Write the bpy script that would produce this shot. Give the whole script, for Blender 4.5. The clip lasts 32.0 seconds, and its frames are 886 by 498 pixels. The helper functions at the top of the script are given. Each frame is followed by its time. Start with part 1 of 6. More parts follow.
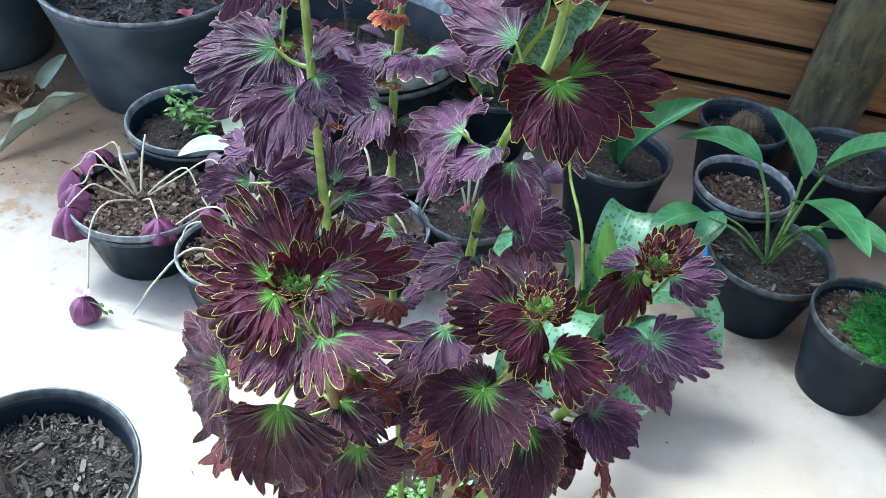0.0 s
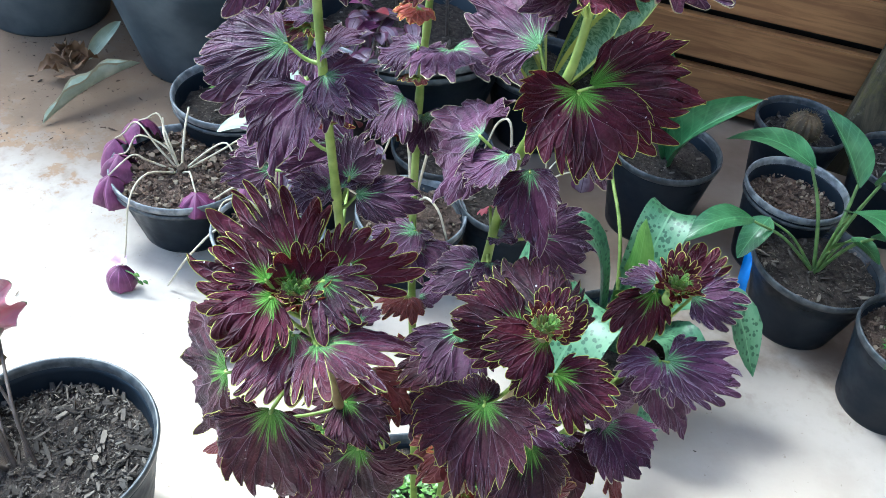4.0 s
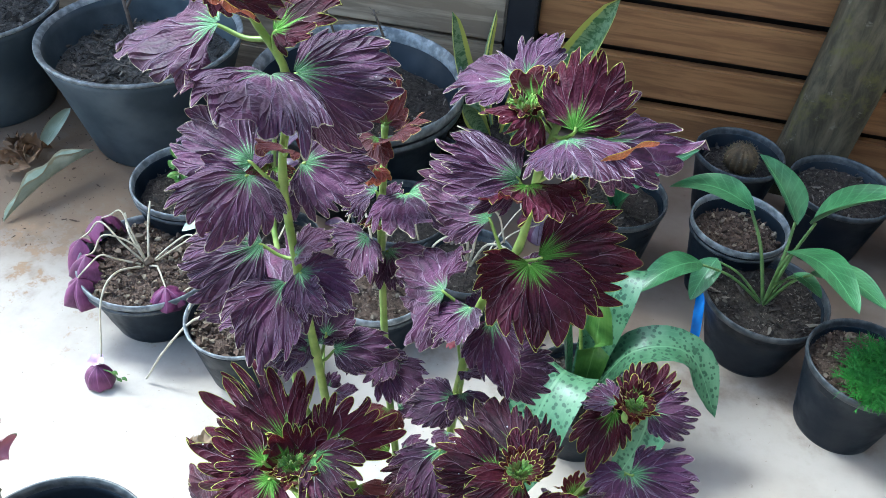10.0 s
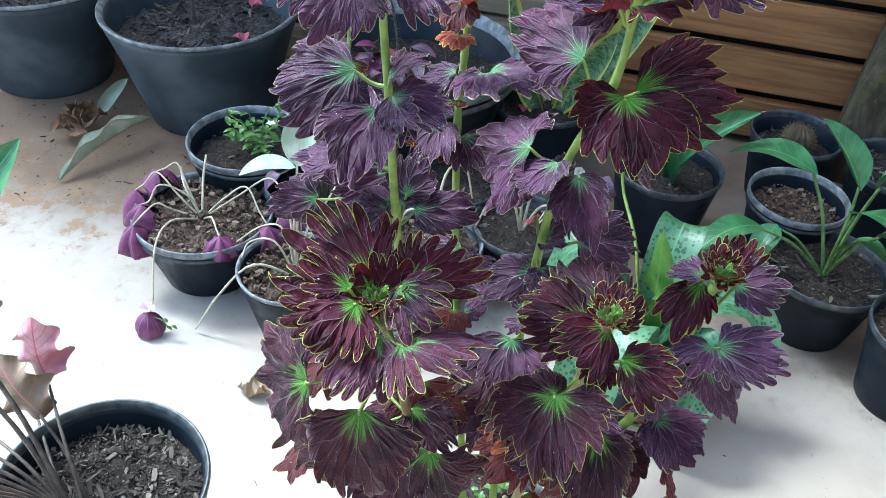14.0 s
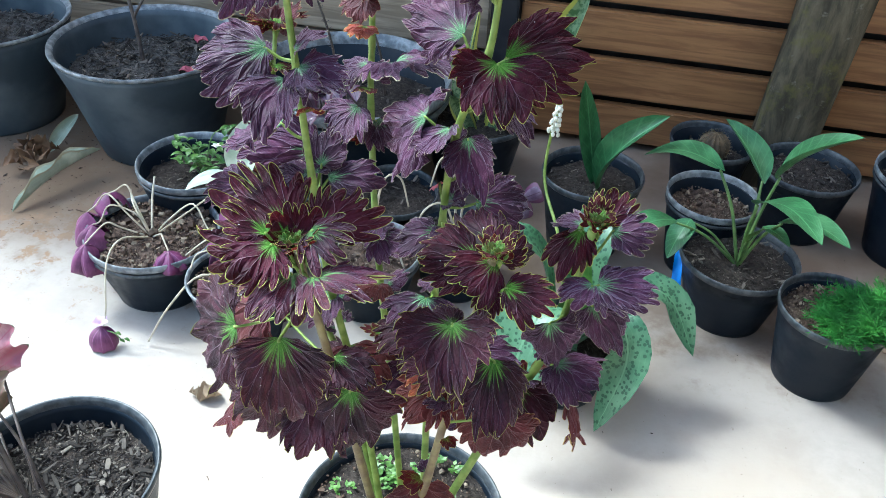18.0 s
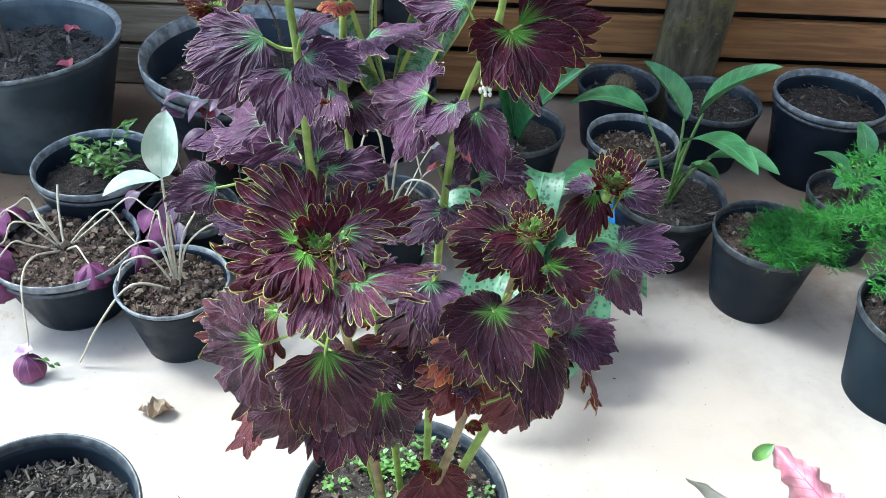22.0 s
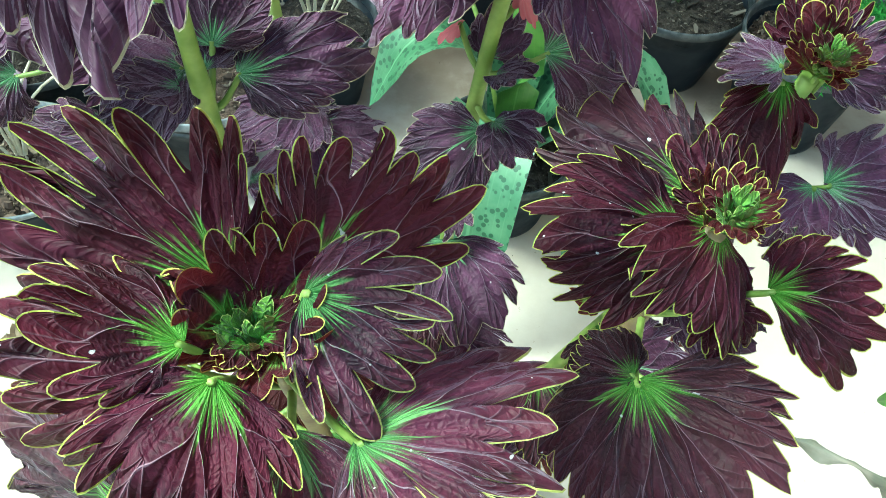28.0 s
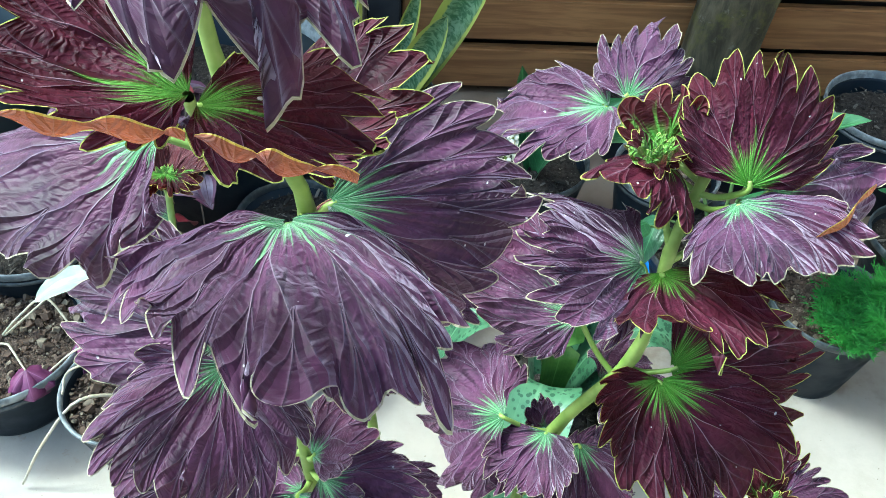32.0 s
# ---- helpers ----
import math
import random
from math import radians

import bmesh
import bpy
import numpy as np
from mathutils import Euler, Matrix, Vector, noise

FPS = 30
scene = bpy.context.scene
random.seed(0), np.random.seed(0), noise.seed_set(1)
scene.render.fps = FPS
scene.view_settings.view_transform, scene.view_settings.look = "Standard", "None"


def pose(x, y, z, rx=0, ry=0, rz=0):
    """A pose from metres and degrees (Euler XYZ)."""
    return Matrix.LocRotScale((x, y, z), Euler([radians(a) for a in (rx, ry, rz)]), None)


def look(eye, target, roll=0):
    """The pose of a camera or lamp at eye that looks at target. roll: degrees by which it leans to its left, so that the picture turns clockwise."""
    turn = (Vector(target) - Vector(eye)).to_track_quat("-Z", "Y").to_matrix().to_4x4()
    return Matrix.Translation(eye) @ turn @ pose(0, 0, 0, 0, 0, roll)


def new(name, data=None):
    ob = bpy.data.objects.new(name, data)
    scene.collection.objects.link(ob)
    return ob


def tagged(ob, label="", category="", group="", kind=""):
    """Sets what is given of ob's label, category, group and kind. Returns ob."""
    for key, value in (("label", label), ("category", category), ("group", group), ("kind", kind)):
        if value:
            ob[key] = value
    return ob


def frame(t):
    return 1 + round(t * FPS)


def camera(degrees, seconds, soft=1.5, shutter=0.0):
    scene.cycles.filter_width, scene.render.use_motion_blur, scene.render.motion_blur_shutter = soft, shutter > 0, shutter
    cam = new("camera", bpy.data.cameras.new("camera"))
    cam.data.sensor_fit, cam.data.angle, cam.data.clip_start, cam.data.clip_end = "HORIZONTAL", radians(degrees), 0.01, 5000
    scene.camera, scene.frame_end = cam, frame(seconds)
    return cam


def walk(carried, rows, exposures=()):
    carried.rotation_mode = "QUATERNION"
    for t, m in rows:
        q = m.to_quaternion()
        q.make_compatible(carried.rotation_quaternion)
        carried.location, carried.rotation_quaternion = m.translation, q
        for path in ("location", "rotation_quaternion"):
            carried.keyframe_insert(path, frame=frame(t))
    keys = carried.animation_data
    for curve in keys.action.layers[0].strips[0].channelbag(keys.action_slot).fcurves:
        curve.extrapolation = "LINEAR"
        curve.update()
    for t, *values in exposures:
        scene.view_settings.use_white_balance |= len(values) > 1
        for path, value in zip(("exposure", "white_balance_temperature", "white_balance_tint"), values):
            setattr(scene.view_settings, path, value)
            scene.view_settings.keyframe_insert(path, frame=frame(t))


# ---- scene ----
cam = camera(54.8, 32.0, soft=0.4)
METRES, EYE, TILT, LEAN, TURN = 1.65, 0.879, -40.92, -5.06, 14.0
ROWS = [
    (0.0, 0.0, 0.0, 0.0, 0.0, 0.0, -0.0),
    (0.5, -0.0078, 0.0026, 0.0091, -1.31, -0.12, 1.76),
    (1.0, -0.0228, 0.0035, 0.0155, -2.57, -0.44, 2.84),
    (1.5, -0.0215, 0.0085, 0.0156, -2.69, -0.6, 3.25),
    (2.0, 0.0058, 0.0114, 0.0146, -2.4, -1.23, 2.78),
    (2.5, 0.0199, 0.0093, 0.0119, -1.47, -1.61, 0.7),
    (3.0, 0.0194, 0.007, 0.0089, 0.62, -1.58, -1.57),
    (3.5, 0.0177, 0.0094, 0.0106, 2.51, -1.72, -2.69),
    (4.0, 0.014, 0.0101, 0.0109, 3.55, -1.71, -3.25),
    (4.5, 0.0074, 0.0135, 0.0099, 3.83, -1.73, -3.55),
    (6.5, 0.0237, 0.0041, 0.0171, 4.16, -1.75, -3.87),
    (7.0, 0.0283, 0.0078, 0.0143, 4.18, -1.27, -3.84),
    (7.5, 0.025, 0.0066, 0.0171, 4.28, -0.67, -3.84),
    (8.0, 0.0222, 0.0028, 0.0239, 4.68, -0.21, -3.87),
    (8.5, 0.0232, 0.0004, 0.0394, 5.11, -0.21, -3.94),
    (9.0, 0.0171, -0.0175, 0.0612, 5.05, -0.38, -2.95),
    (9.5, 0.0138, -0.0146, 0.0622, 3.01, -1.0, 0.03),
    (10.0, 0.0121, -0.016, 0.0658, 0.82, -1.4, 2.12),
    (10.5, 0.007, -0.0114, 0.0696, 0.12, -1.44, 2.36),
    (11.0, 0.004, -0.0038, 0.0729, -0.18, -1.65, 2.63),
    (11.5, 0.0048, 0.0029, 0.0681, -0.29, -2.14, 3.06),
    (12.0, 0.0095, 0.0042, 0.0576, -0.28, -2.1, 2.6),
    (12.5, 0.0184, 0.0106, 0.0467, 0.9, -1.75, -1.17),
    (13.0, 0.0099, 0.0136, 0.034, 2.51, -1.29, -3.22),
    (13.5, -0.0019, 0.0034, 0.0162, 2.8, -0.49, -1.68),
    (14.0, -0.0102, -0.0107, -0.0021, 2.79, 1.16, 0.44),
    (14.5, -0.0143, -0.0204, -0.0076, 2.81, 2.31, 1.55),
    (16.5, -0.0167, -0.0328, -0.0216, 2.15, 3.95, 3.71),
    (17.0, -0.0145, -0.0381, -0.0353, 0.64, 3.97, 4.18),
    (17.5, -0.0037, -0.047, -0.0386, -0.06, 4.0, 4.41),
    (18.0, 0.0132, -0.0535, -0.042, 0.5, 4.23, 2.96),
    (18.5, 0.0237, -0.0445, -0.0421, 3.23, 4.43, -0.29),
    (19.0, 0.037, -0.0358, -0.0395, 4.4, 4.39, -1.71),
    (19.5, 0.0401, -0.0344, -0.0296, 5.93, 3.94, -2.47),
    (20.0, 0.0279, -0.0183, -0.0237, 6.58, 2.94, -3.44),
    (20.5, -0.0122, -0.0069, 0.0032, 3.17, 1.94, -0.78),
    (21.0, -0.028, 0.0174, 0.0093, -4.49, 0.31, 4.58),
    (21.5, -0.0386, -0.0074, -0.0069, -7.36, -0.32, 7.91),
    (22.0, -0.0455, -0.0324, -0.0238, -7.8, 0.55, 10.64),
    (22.5, -0.0868, -0.0118, -0.0154, -13.7, -0.4, 14.32),
    (23.0, -0.123, 0.0064, -0.0079, -19.38, -2.44, 19.79),
    (23.5, -0.1256, 0.0183, -0.0034, -22.66, -3.98, 22.17),
    (24.0, -0.1178, 0.0461, -0.0053, -22.38, -7.3, 21.54),
    (24.5, -0.097, 0.0865, 0.0095, -19.17, -7.99, 17.46),
    (26.5, -0.0605, 0.1564, 0.014, -14.91, -15.51, 14.26),
    (27.0, -0.0541, 0.1601, 0.0095, -14.81, -15.85, 14.25),
    (27.5, -0.051, 0.1651, 0.0076, -14.9, -16.14, 14.05),
    (28.0, -0.0384, 0.1574, 0.0224, -14.17, -15.76, 13.4),
    (28.5, -0.0435, 0.1382, 0.0406, -12.84, -12.93, 12.58),
    (29.0, -0.0416, 0.1266, 0.0549, -11.31, -11.28, 11.72),
    (29.5, -0.0385, 0.1172, 0.0652, -10.4, -9.87, 11.17),
    (30.0, -0.0368, 0.1068, 0.0834, -9.9, -8.72, 10.63),
    (30.5, -0.0404, 0.1003, 0.0915, -9.78, -8.22, 10.51),
    (31.0, -0.0391, 0.0948, 0.0994, -9.79, -7.6, 10.69),
    (31.5, -0.0385, 0.0943, 0.1052, -10.16, -7.13, 11.21),
    (32.0, -0.032, 0.0962, 0.1111, -9.93, -6.39, 11.35),
]
walk(cam, [(t, pose(0, 0, EYE, TILT, LEAN, TURN) @ pose(METRES * x, METRES * y, METRES * z, 90 + pitch, roll, yaw)) for t, x, y, z, yaw, pitch, roll in ROWS], exposures=[(0.0, 2.12, 5300, -4), (4.0, 2.12, 5300, -3), (8.0, 2.0, 5250, -5), (9.0, 1.9, 5300, -4), (10.0, 1.99, 5300, -4), (11.0, 2.02, 5300, -5), (14.0, 2.03, 5250, -5), (18.0, 2.03, 5350, -4), (20.0, 1.85, 5450, -3), (21.5, 2.02, 5450, -3), (23.0, 1.75, 5400, -4), (24.0, 1.32, 5650, 0), (26.5, 1.78, 5500, -8), (27.2, 1.88, 5500, -8), (28.0, 2.26, 5600, -28), (29.0, 2.2, 5200, -24), (30.0, 2.08, 5250, -20), (32.0, 2.18, 5400, -16)])

# ---- world, sun ----
world = bpy.data.worlds.new("world")
scene.world = world
world.use_nodes = True
wn = world.node_tree
sky = wn.nodes.new("ShaderNodeTexSky")
sky.sky_type, sky.sun_disc = "NISHITA", False
sky.sun_elevation, sky.sun_rotation = radians(52), radians(-62)
sky.air_density, sky.dust_density = 1.0, 4.0
wn.links.new(sky.outputs[0], wn.nodes["Background"].inputs[0])
wn.nodes["Background"].inputs[1].default_value = 0.135
sun_data = bpy.data.lights.new("sun", "SUN")
sun_data.energy, sun_data.angle, sun_data.color = 2.9, radians(24), (1.0, 0.98, 0.95)
sun = new("sun", sun_data)
sun.matrix_world = look((-3.2, 1.7, 4.6), (0, 0, 0))


# ---- material tools ----
class Mat:
    """A node material with a Principled shader and short ways to add nodes."""

    def __init__(self, name, rough=0.6, metal=0.0, spec=0.5):
        self.m = bpy.data.materials.new(name)
        self.m.use_nodes = True
        self.t = self.m.node_tree
        self.p = self.t.nodes["Principled BSDF"]
        self.p.inputs["Roughness"].default_value = rough
        self.p.inputs["Metallic"].default_value = metal
        self.p.inputs["Specular IOR Level"].default_value = spec
        self.xyz = self.node("ShaderNodeTexCoord").outputs["Object"]

    def node(self, kind, **inputs):
        n = self.t.nodes.new(kind)
        for k, v in inputs.items():
            self.put(v, n.inputs[int(k[1:]) if k[0] == "i" and k[1:].isdigit() else k.replace("_", " ")])
        return n

    def put(self, v, socket):
        if isinstance(v, bpy.types.NodeSocket):
            self.t.links.new(v, socket)
        else:
            socket.default_value = v

    def math(self, op, a, b=0.0, clamp=False):
        n = self.t.nodes.new("ShaderNodeMath")
        n.operation, n.use_clamp = op, clamp
        self.put(a, n.inputs[0]), self.put(b, n.inputs[1])
        return n.outputs[0]

    def noise(self, scale, detail=4.0, vec=None, rough=0.55, distort=0.0):
        n = self.node("ShaderNodeTexNoise", Scale=scale, Detail=detail, Roughness=rough, Distortion=distort)
        self.put(vec or self.xyz, n.inputs["Vector"])
        return n.outputs["Fac"]

    def ramp(self, fac, lo, hi, a=0.0, b=1.0):
        n = self.t.nodes.new("ShaderNodeMapRange")
        n.interpolation_type = "SMOOTHSTEP"
        for s, v in zip(n.inputs, (fac, lo, hi, a, b)):
            self.put(v, s)
        return n.outputs[0]

    def mix(self, fac, a, b):
        n = self.t.nodes.new("ShaderNodeMix")
        n.data_type = "RGBA"
        self.put(fac, n.inputs[0])
        self.put((*a, 1) if isinstance(a, tuple) else a, n.inputs[6])
        self.put((*b, 1) if isinstance(b, tuple) else b, n.inputs[7])
        return n.outputs[2]

    def rand(self):
        return self.node("ShaderNodeObjectInfo").outputs["Random"]

    def uv(self, name):
        n = self.t.nodes.new("ShaderNodeUVMap")
        n.uv_map = name
        s = self.node("ShaderNodeSeparateXYZ", Vector=n.outputs[0])
        return n.outputs[0], s.outputs[0], s.outputs[1]

    def color(self, c):
        self.put((*c, 1) if isinstance(c, tuple) else c, self.p.inputs["Base Color"])
        return self

    def bump(self, height, strength=0.3, dist=0.002):
        b = self.node("ShaderNodeBump", Strength=strength, Distance=dist, Height=height)
        self.put(b.outputs[0], self.p.inputs["Normal"])
        return self


def coleus_skin(name, dark, light, heart=0.3, red=(0.09, 0.014, 0.028), redness=0.3, edge=(0.5, 0.46, 0.08), glow=(0.3, 0.04, 0.05), vein_col=(0.36, 0.26, 0.34), sheen=0.08, thinness=0.1, gloss=0.18, core_a=(0.05, 0.15, 0.014), core_b=(0.14, 0.29, 0.055)):
    """Quilted leaf: veins that fork towards the teeth, green heart that runs out along them, thin yellow margin."""
    k = Mat(name, 0.52, 0, gloss)
    _, u, v = k.uv("leaf")
    polar = k.node("ShaderNodeCombineXYZ", X=u, Y=k.math("MULTIPLY", v, 0.5), Z=k.math("MULTIPLY", k.rand(), 9.0)).outputs[0]
    streak = k.noise(3.2, 4, polar)
    fine = k.noise(5.0, 4, k.node("ShaderNodeCombineXYZ", X=u, Y=k.math("MULTIPLY", v, 5.0)).outputs[0])
    grain = k.math("ADD", k.math("MULTIPLY", streak, 0.3), k.math("ADD", k.math("MULTIPLY", fine, 0.2), k.math("MULTIPLY", k.noise(34, 4), 0.5)))
    body = k.mix(k.ramp(grain, 0.42, 0.6), dark, light)
    body = k.mix(k.math("MULTIPLY", k.ramp(k.noise(24, 3), 0.42, 0.68), k.math("ADD", redness, k.math("MULTIPLY", k.rand(), 0.35)), True), body, red)
    body = k.mix(k.ramp(v, 0.55, 0.92, 0.0, redness * 0.8), body, red)
    # one main vein to three teeth; it forks, and each tooth's vein forks once more
    bend = k.math("MULTIPLY", k.math("SUBTRACT", k.noise(1.6, 1, polar), 0.5), 0.36)
    bent = k.math("ADD", u, k.math("MULTIPLY", bend, k.ramp(v, 0.1, 0.6)))
    third = k.math("FRACT", k.math("DIVIDE", k.math("ADD", bent, 1.5), 3.0))
    ax = k.math("ABSOLUTE", k.math("SUBTRACT", k.math("MULTIPLY", third, 3.0), 1.5))
    branch = k.math("ABSOLUTE", k.math("SUBTRACT", ax, k.ramp(v, 0.2, 0.66)))
    d1 = k.math("MINIMUM", ax, branch)
    tooth = k.math("ABSOLUTE", k.math("SUBTRACT", k.math("FRACT", k.math("ADD", bent, 0.5)), 0.5))
    fork = k.math("ABSOLUTE", k.math("SUBTRACT", tooth, k.ramp(v, 0.5, 0.9, 0.0, 0.42)))
    fork2 = k.math("ABSOLUTE", k.math("SUBTRACT", tooth, k.ramp(v, 0.66, 0.96, 0.0, 0.3)))
    side = k.math("ADD", k.math("MINIMUM", fork, fork2), k.ramp(v, 0.52, 0.58, 0.5, 0.0))
    wide = k.math("ADD", 0.012, k.math("DIVIDE", 0.012, k.math("ADD", v, 0.12)))
    vein = k.math("MULTIPLY", k.ramp(d1, wide, k.math("MULTIPLY", wide, 0.35)), k.ramp(v, 0.97, 0.25, 0.12, 0.72))
    thin_vein = k.math("MULTIPLY", k.ramp(side, 0.022, 0.005), k.ramp(v, 0.95, 0.55, 0.06, 0.24))
    body = k.mix(k.math("MAXIMUM", vein, thin_vein), body, vein_col)
    # fine hairs of green that run out of the heart between the veins
    hair = k.ramp(k.noise(1.0, 3, k.node("ShaderNodeCombineXYZ", X=k.math("MULTIPLY", bent, 5.0), Y=k.math("MULTIPLY", v, 1.1), Z=k.math("MULTIPLY", k.rand(), 9.0)).outputs[0]), 0.46, 0.66)
    near = k.math("ADD", k.ramp(d1, 0.3, 0.0, 0.0, heart * 0.3), k.math("ADD", k.ramp(d1, 0.05, 0.0, 0.0, heart * 0.3), k.math("MULTIPLY", hair, heart * 0.5)))
    core = k.math("SUBTRACT", k.math("ADD", v, k.math("MULTIPLY", k.math("SUBTRACT", streak, 0.5), 0.35)), near)
    green = k.mix(k.math("MAXIMUM", k.math("MULTIPLY", hair, 0.8), k.ramp(d1, 0.05, 0.0)), core_a, core_b)
    body = k.mix(k.ramp(core, heart * 0.95, heart * 0.3), body, green)
    rim = k.math("ADD", v, k.math("MULTIPLY", k.math("SUBTRACT", k.noise(70, 2), 0.5), 0.012))
    body = k.mix(k.ramp(rim, 0.945, 0.955), body, edge)
    # bright halo along the outline, painted in as a faint cream line
    body = k.mix(k.math("MULTIPLY", k.ramp(rim, 0.982, 0.992), 0.15), body, (0.7, 0.66, 0.5))
    net = k.t.nodes.new("ShaderNodeTexVoronoi")
    net.feature = "DISTANCE_TO_EDGE"
    k.put(k.node("ShaderNodeCombineXYZ", X=k.math("MULTIPLY", bent, 2.8), Y=k.math("MULTIPLY", v, 20.0), Z=k.math("MULTIPLY", k.rand(), 9.0)).outputs[0], net.inputs["Vector"])
    net.inputs["Scale"].default_value = 1.0
    mesh = k.ramp(net.outputs[0], 0.08, 0.0)
    body = k.mix(k.math("MULTIPLY", mesh, k.ramp(v, 0.2, 0.5, 0.0, 0.02)), body, vein_col)
    mote = k.ramp(k.noise(420, 1, None, 0.3), 0.79, 0.81)
    body = k.mix(k.math("MULTIPLY", mote, 0.6), body, (0.7, 0.68, 0.7))
    k.color(body)
    puff = k.math("MULTIPLY", k.math("SQRT", k.math("MINIMUM", d1, k.math("MULTIPLY", side, 1.5))), k.ramp(v, 0.05, 0.5, 0.3, 1.5))
    cells = k.math("MULTIPLY", k.ramp(net.outputs[0], 0.0, 0.3), 0.1)
    folds = k.math("MULTIPLY", k.noise(1.9, 2, polar), 1.1)
    height = k.math("ADD", k.math("ADD", puff, k.math("ADD", cells, folds)), k.math("ADD", k.math("MULTIPLY", k.noise(190, 4), 0.08), k.math("MULTIPLY", fine, 0.14)))
    k.bump(height, 0.75, 0.0028)
    k.p.inputs["Sheen Weight"].default_value = sheen
    k.p.inputs["Sheen Roughness"].default_value = 0.4
    k.p.inputs["Sheen Tint"].default_value = (0.88, 0.72, 0.95, 1)
    thin = k.node("ShaderNodeBsdfTranslucent", Color=(*glow, 1))
    both = k.node("ShaderNodeMixShader", Fac=thinness)
    k.put(k.p.outputs[0], both.inputs[1]), k.put(thin.outputs[0], both.inputs[2])
    k.put(both.outputs[0], k.t.nodes["Material Output"].inputs[0])
    return k.m


maroon_leaf = coleus_skin("coleus_maroon", (0.006, 0.0013, 0.0042), (0.047, 0.0078, 0.02), 0.27, (0.06, 0.0075, 0.014), 0.26, (0.32, 0.34, 0.065), glow=(0.25, 0.025, 0.035), vein_col=(0.34, 0.22, 0.28), sheen=0.0, thinness=0.08, gloss=0.09)
plum_leaf = coleus_skin("coleus_plum", (0.009, 0.0018, 0.007), (0.062, 0.011, 0.03), 0.27, (0.072, 0.0095, 0.019), 0.28, (0.32, 0.34, 0.08), (0.25, 0.03, 0.06), (0.36, 0.26, 0.32), 0.14, 0.08, 0.2, (0.05, 0.15, 0.03), (0.16, 0.32, 0.1))
dark_leaf = coleus_skin("coleus_dark", (0.008, 0.0022, 0.006), (0.046, 0.0105, 0.022), 0.25, (0.054, 0.01, 0.015), 0.2, (0.32, 0.33, 0.065), (0.16, 0.02, 0.03), (0.3, 0.2, 0.26), 0.08, 0.06, 0.18)
purple_leaf = coleus_skin("coleus_purple", (0.017, 0.0052, 0.0165), (0.074, 0.0235, 0.061), 0.23, (0.066, 0.0125, 0.034), 0.2, (0.3, 0.27, 0.17), (0.16, 0.05, 0.14), (0.28, 0.21, 0.27), 0.3, 0.07, gloss=0.17, core_a=(0.045, 0.15, 0.05), core_b=(0.22, 0.42, 0.2))
red_leaf = coleus_skin("coleus_red", (0.03, 0.006, 0.01), (0.085, 0.017, 0.024), 0.16, (0.11, 0.03, 0.026), 0.4, (0.36, 0.25, 0.08), (0.4, 0.07, 0.05), (0.3, 0.16, 0.16))
orange_leaf = coleus_skin("coleus_orange", (0.16, 0.02, 0.022), (0.38, 0.075, 0.05), 0.2, (0.42, 0.16, 0.045), 0.4, (0.56, 0.42, 0.06), (0.6, 0.2, 0.08), (0.5, 0.27, 0.18))
young_leaf = coleus_skin("coleus_young", (0.014, 0.0025, 0.005), (0.048, 0.0075, 0.015), 0.46, (0.066, 0.0095, 0.015), 0.35, (0.46, 0.42, 0.09), glow=(0.34, 0.04, 0.03), vein_col=(0.3, 0.2, 0.2), sheen=0.0, thinness=0.14, gloss=0.1)

bud_leaf = coleus_skin("coleus_bud", (0.09, 0.21, 0.025), (0.22, 0.42, 0.06), 0.6, (0.12, 0.2, 0.03), 0.2, (0.4, 0.46, 0.12))


def stem_mat(name, a, b):
    k = Mat(name, 0.5)
    _, u, v = k.uv("leaf")
    k.color(k.mix(k.ramp(k.noise(70, 4), 0.35, 0.7), a, b))
    return k.bump(k.noise(250, 3), 0.3, 0.0008).m


coleus_stem = stem_mat("coleus_stem", (0.13, 0.2, 0.03), (0.25, 0.33, 0.075))
old_stem = stem_mat("old_stem", (0.12, 0.08, 0.04), (0.2, 0.17, 0.07))
pale_stalk = stem_mat("pale_stalk", (0.46, 0.4, 0.28), (0.62, 0.56, 0.44))
green_stalk = stem_mat("green_stalk", (0.09, 0.16, 0.05), (0.17, 0.27, 0.08))
dark_stalk = stem_mat("dark_stalk", (0.06, 0.045, 0.04), (0.13, 0.1, 0.08))


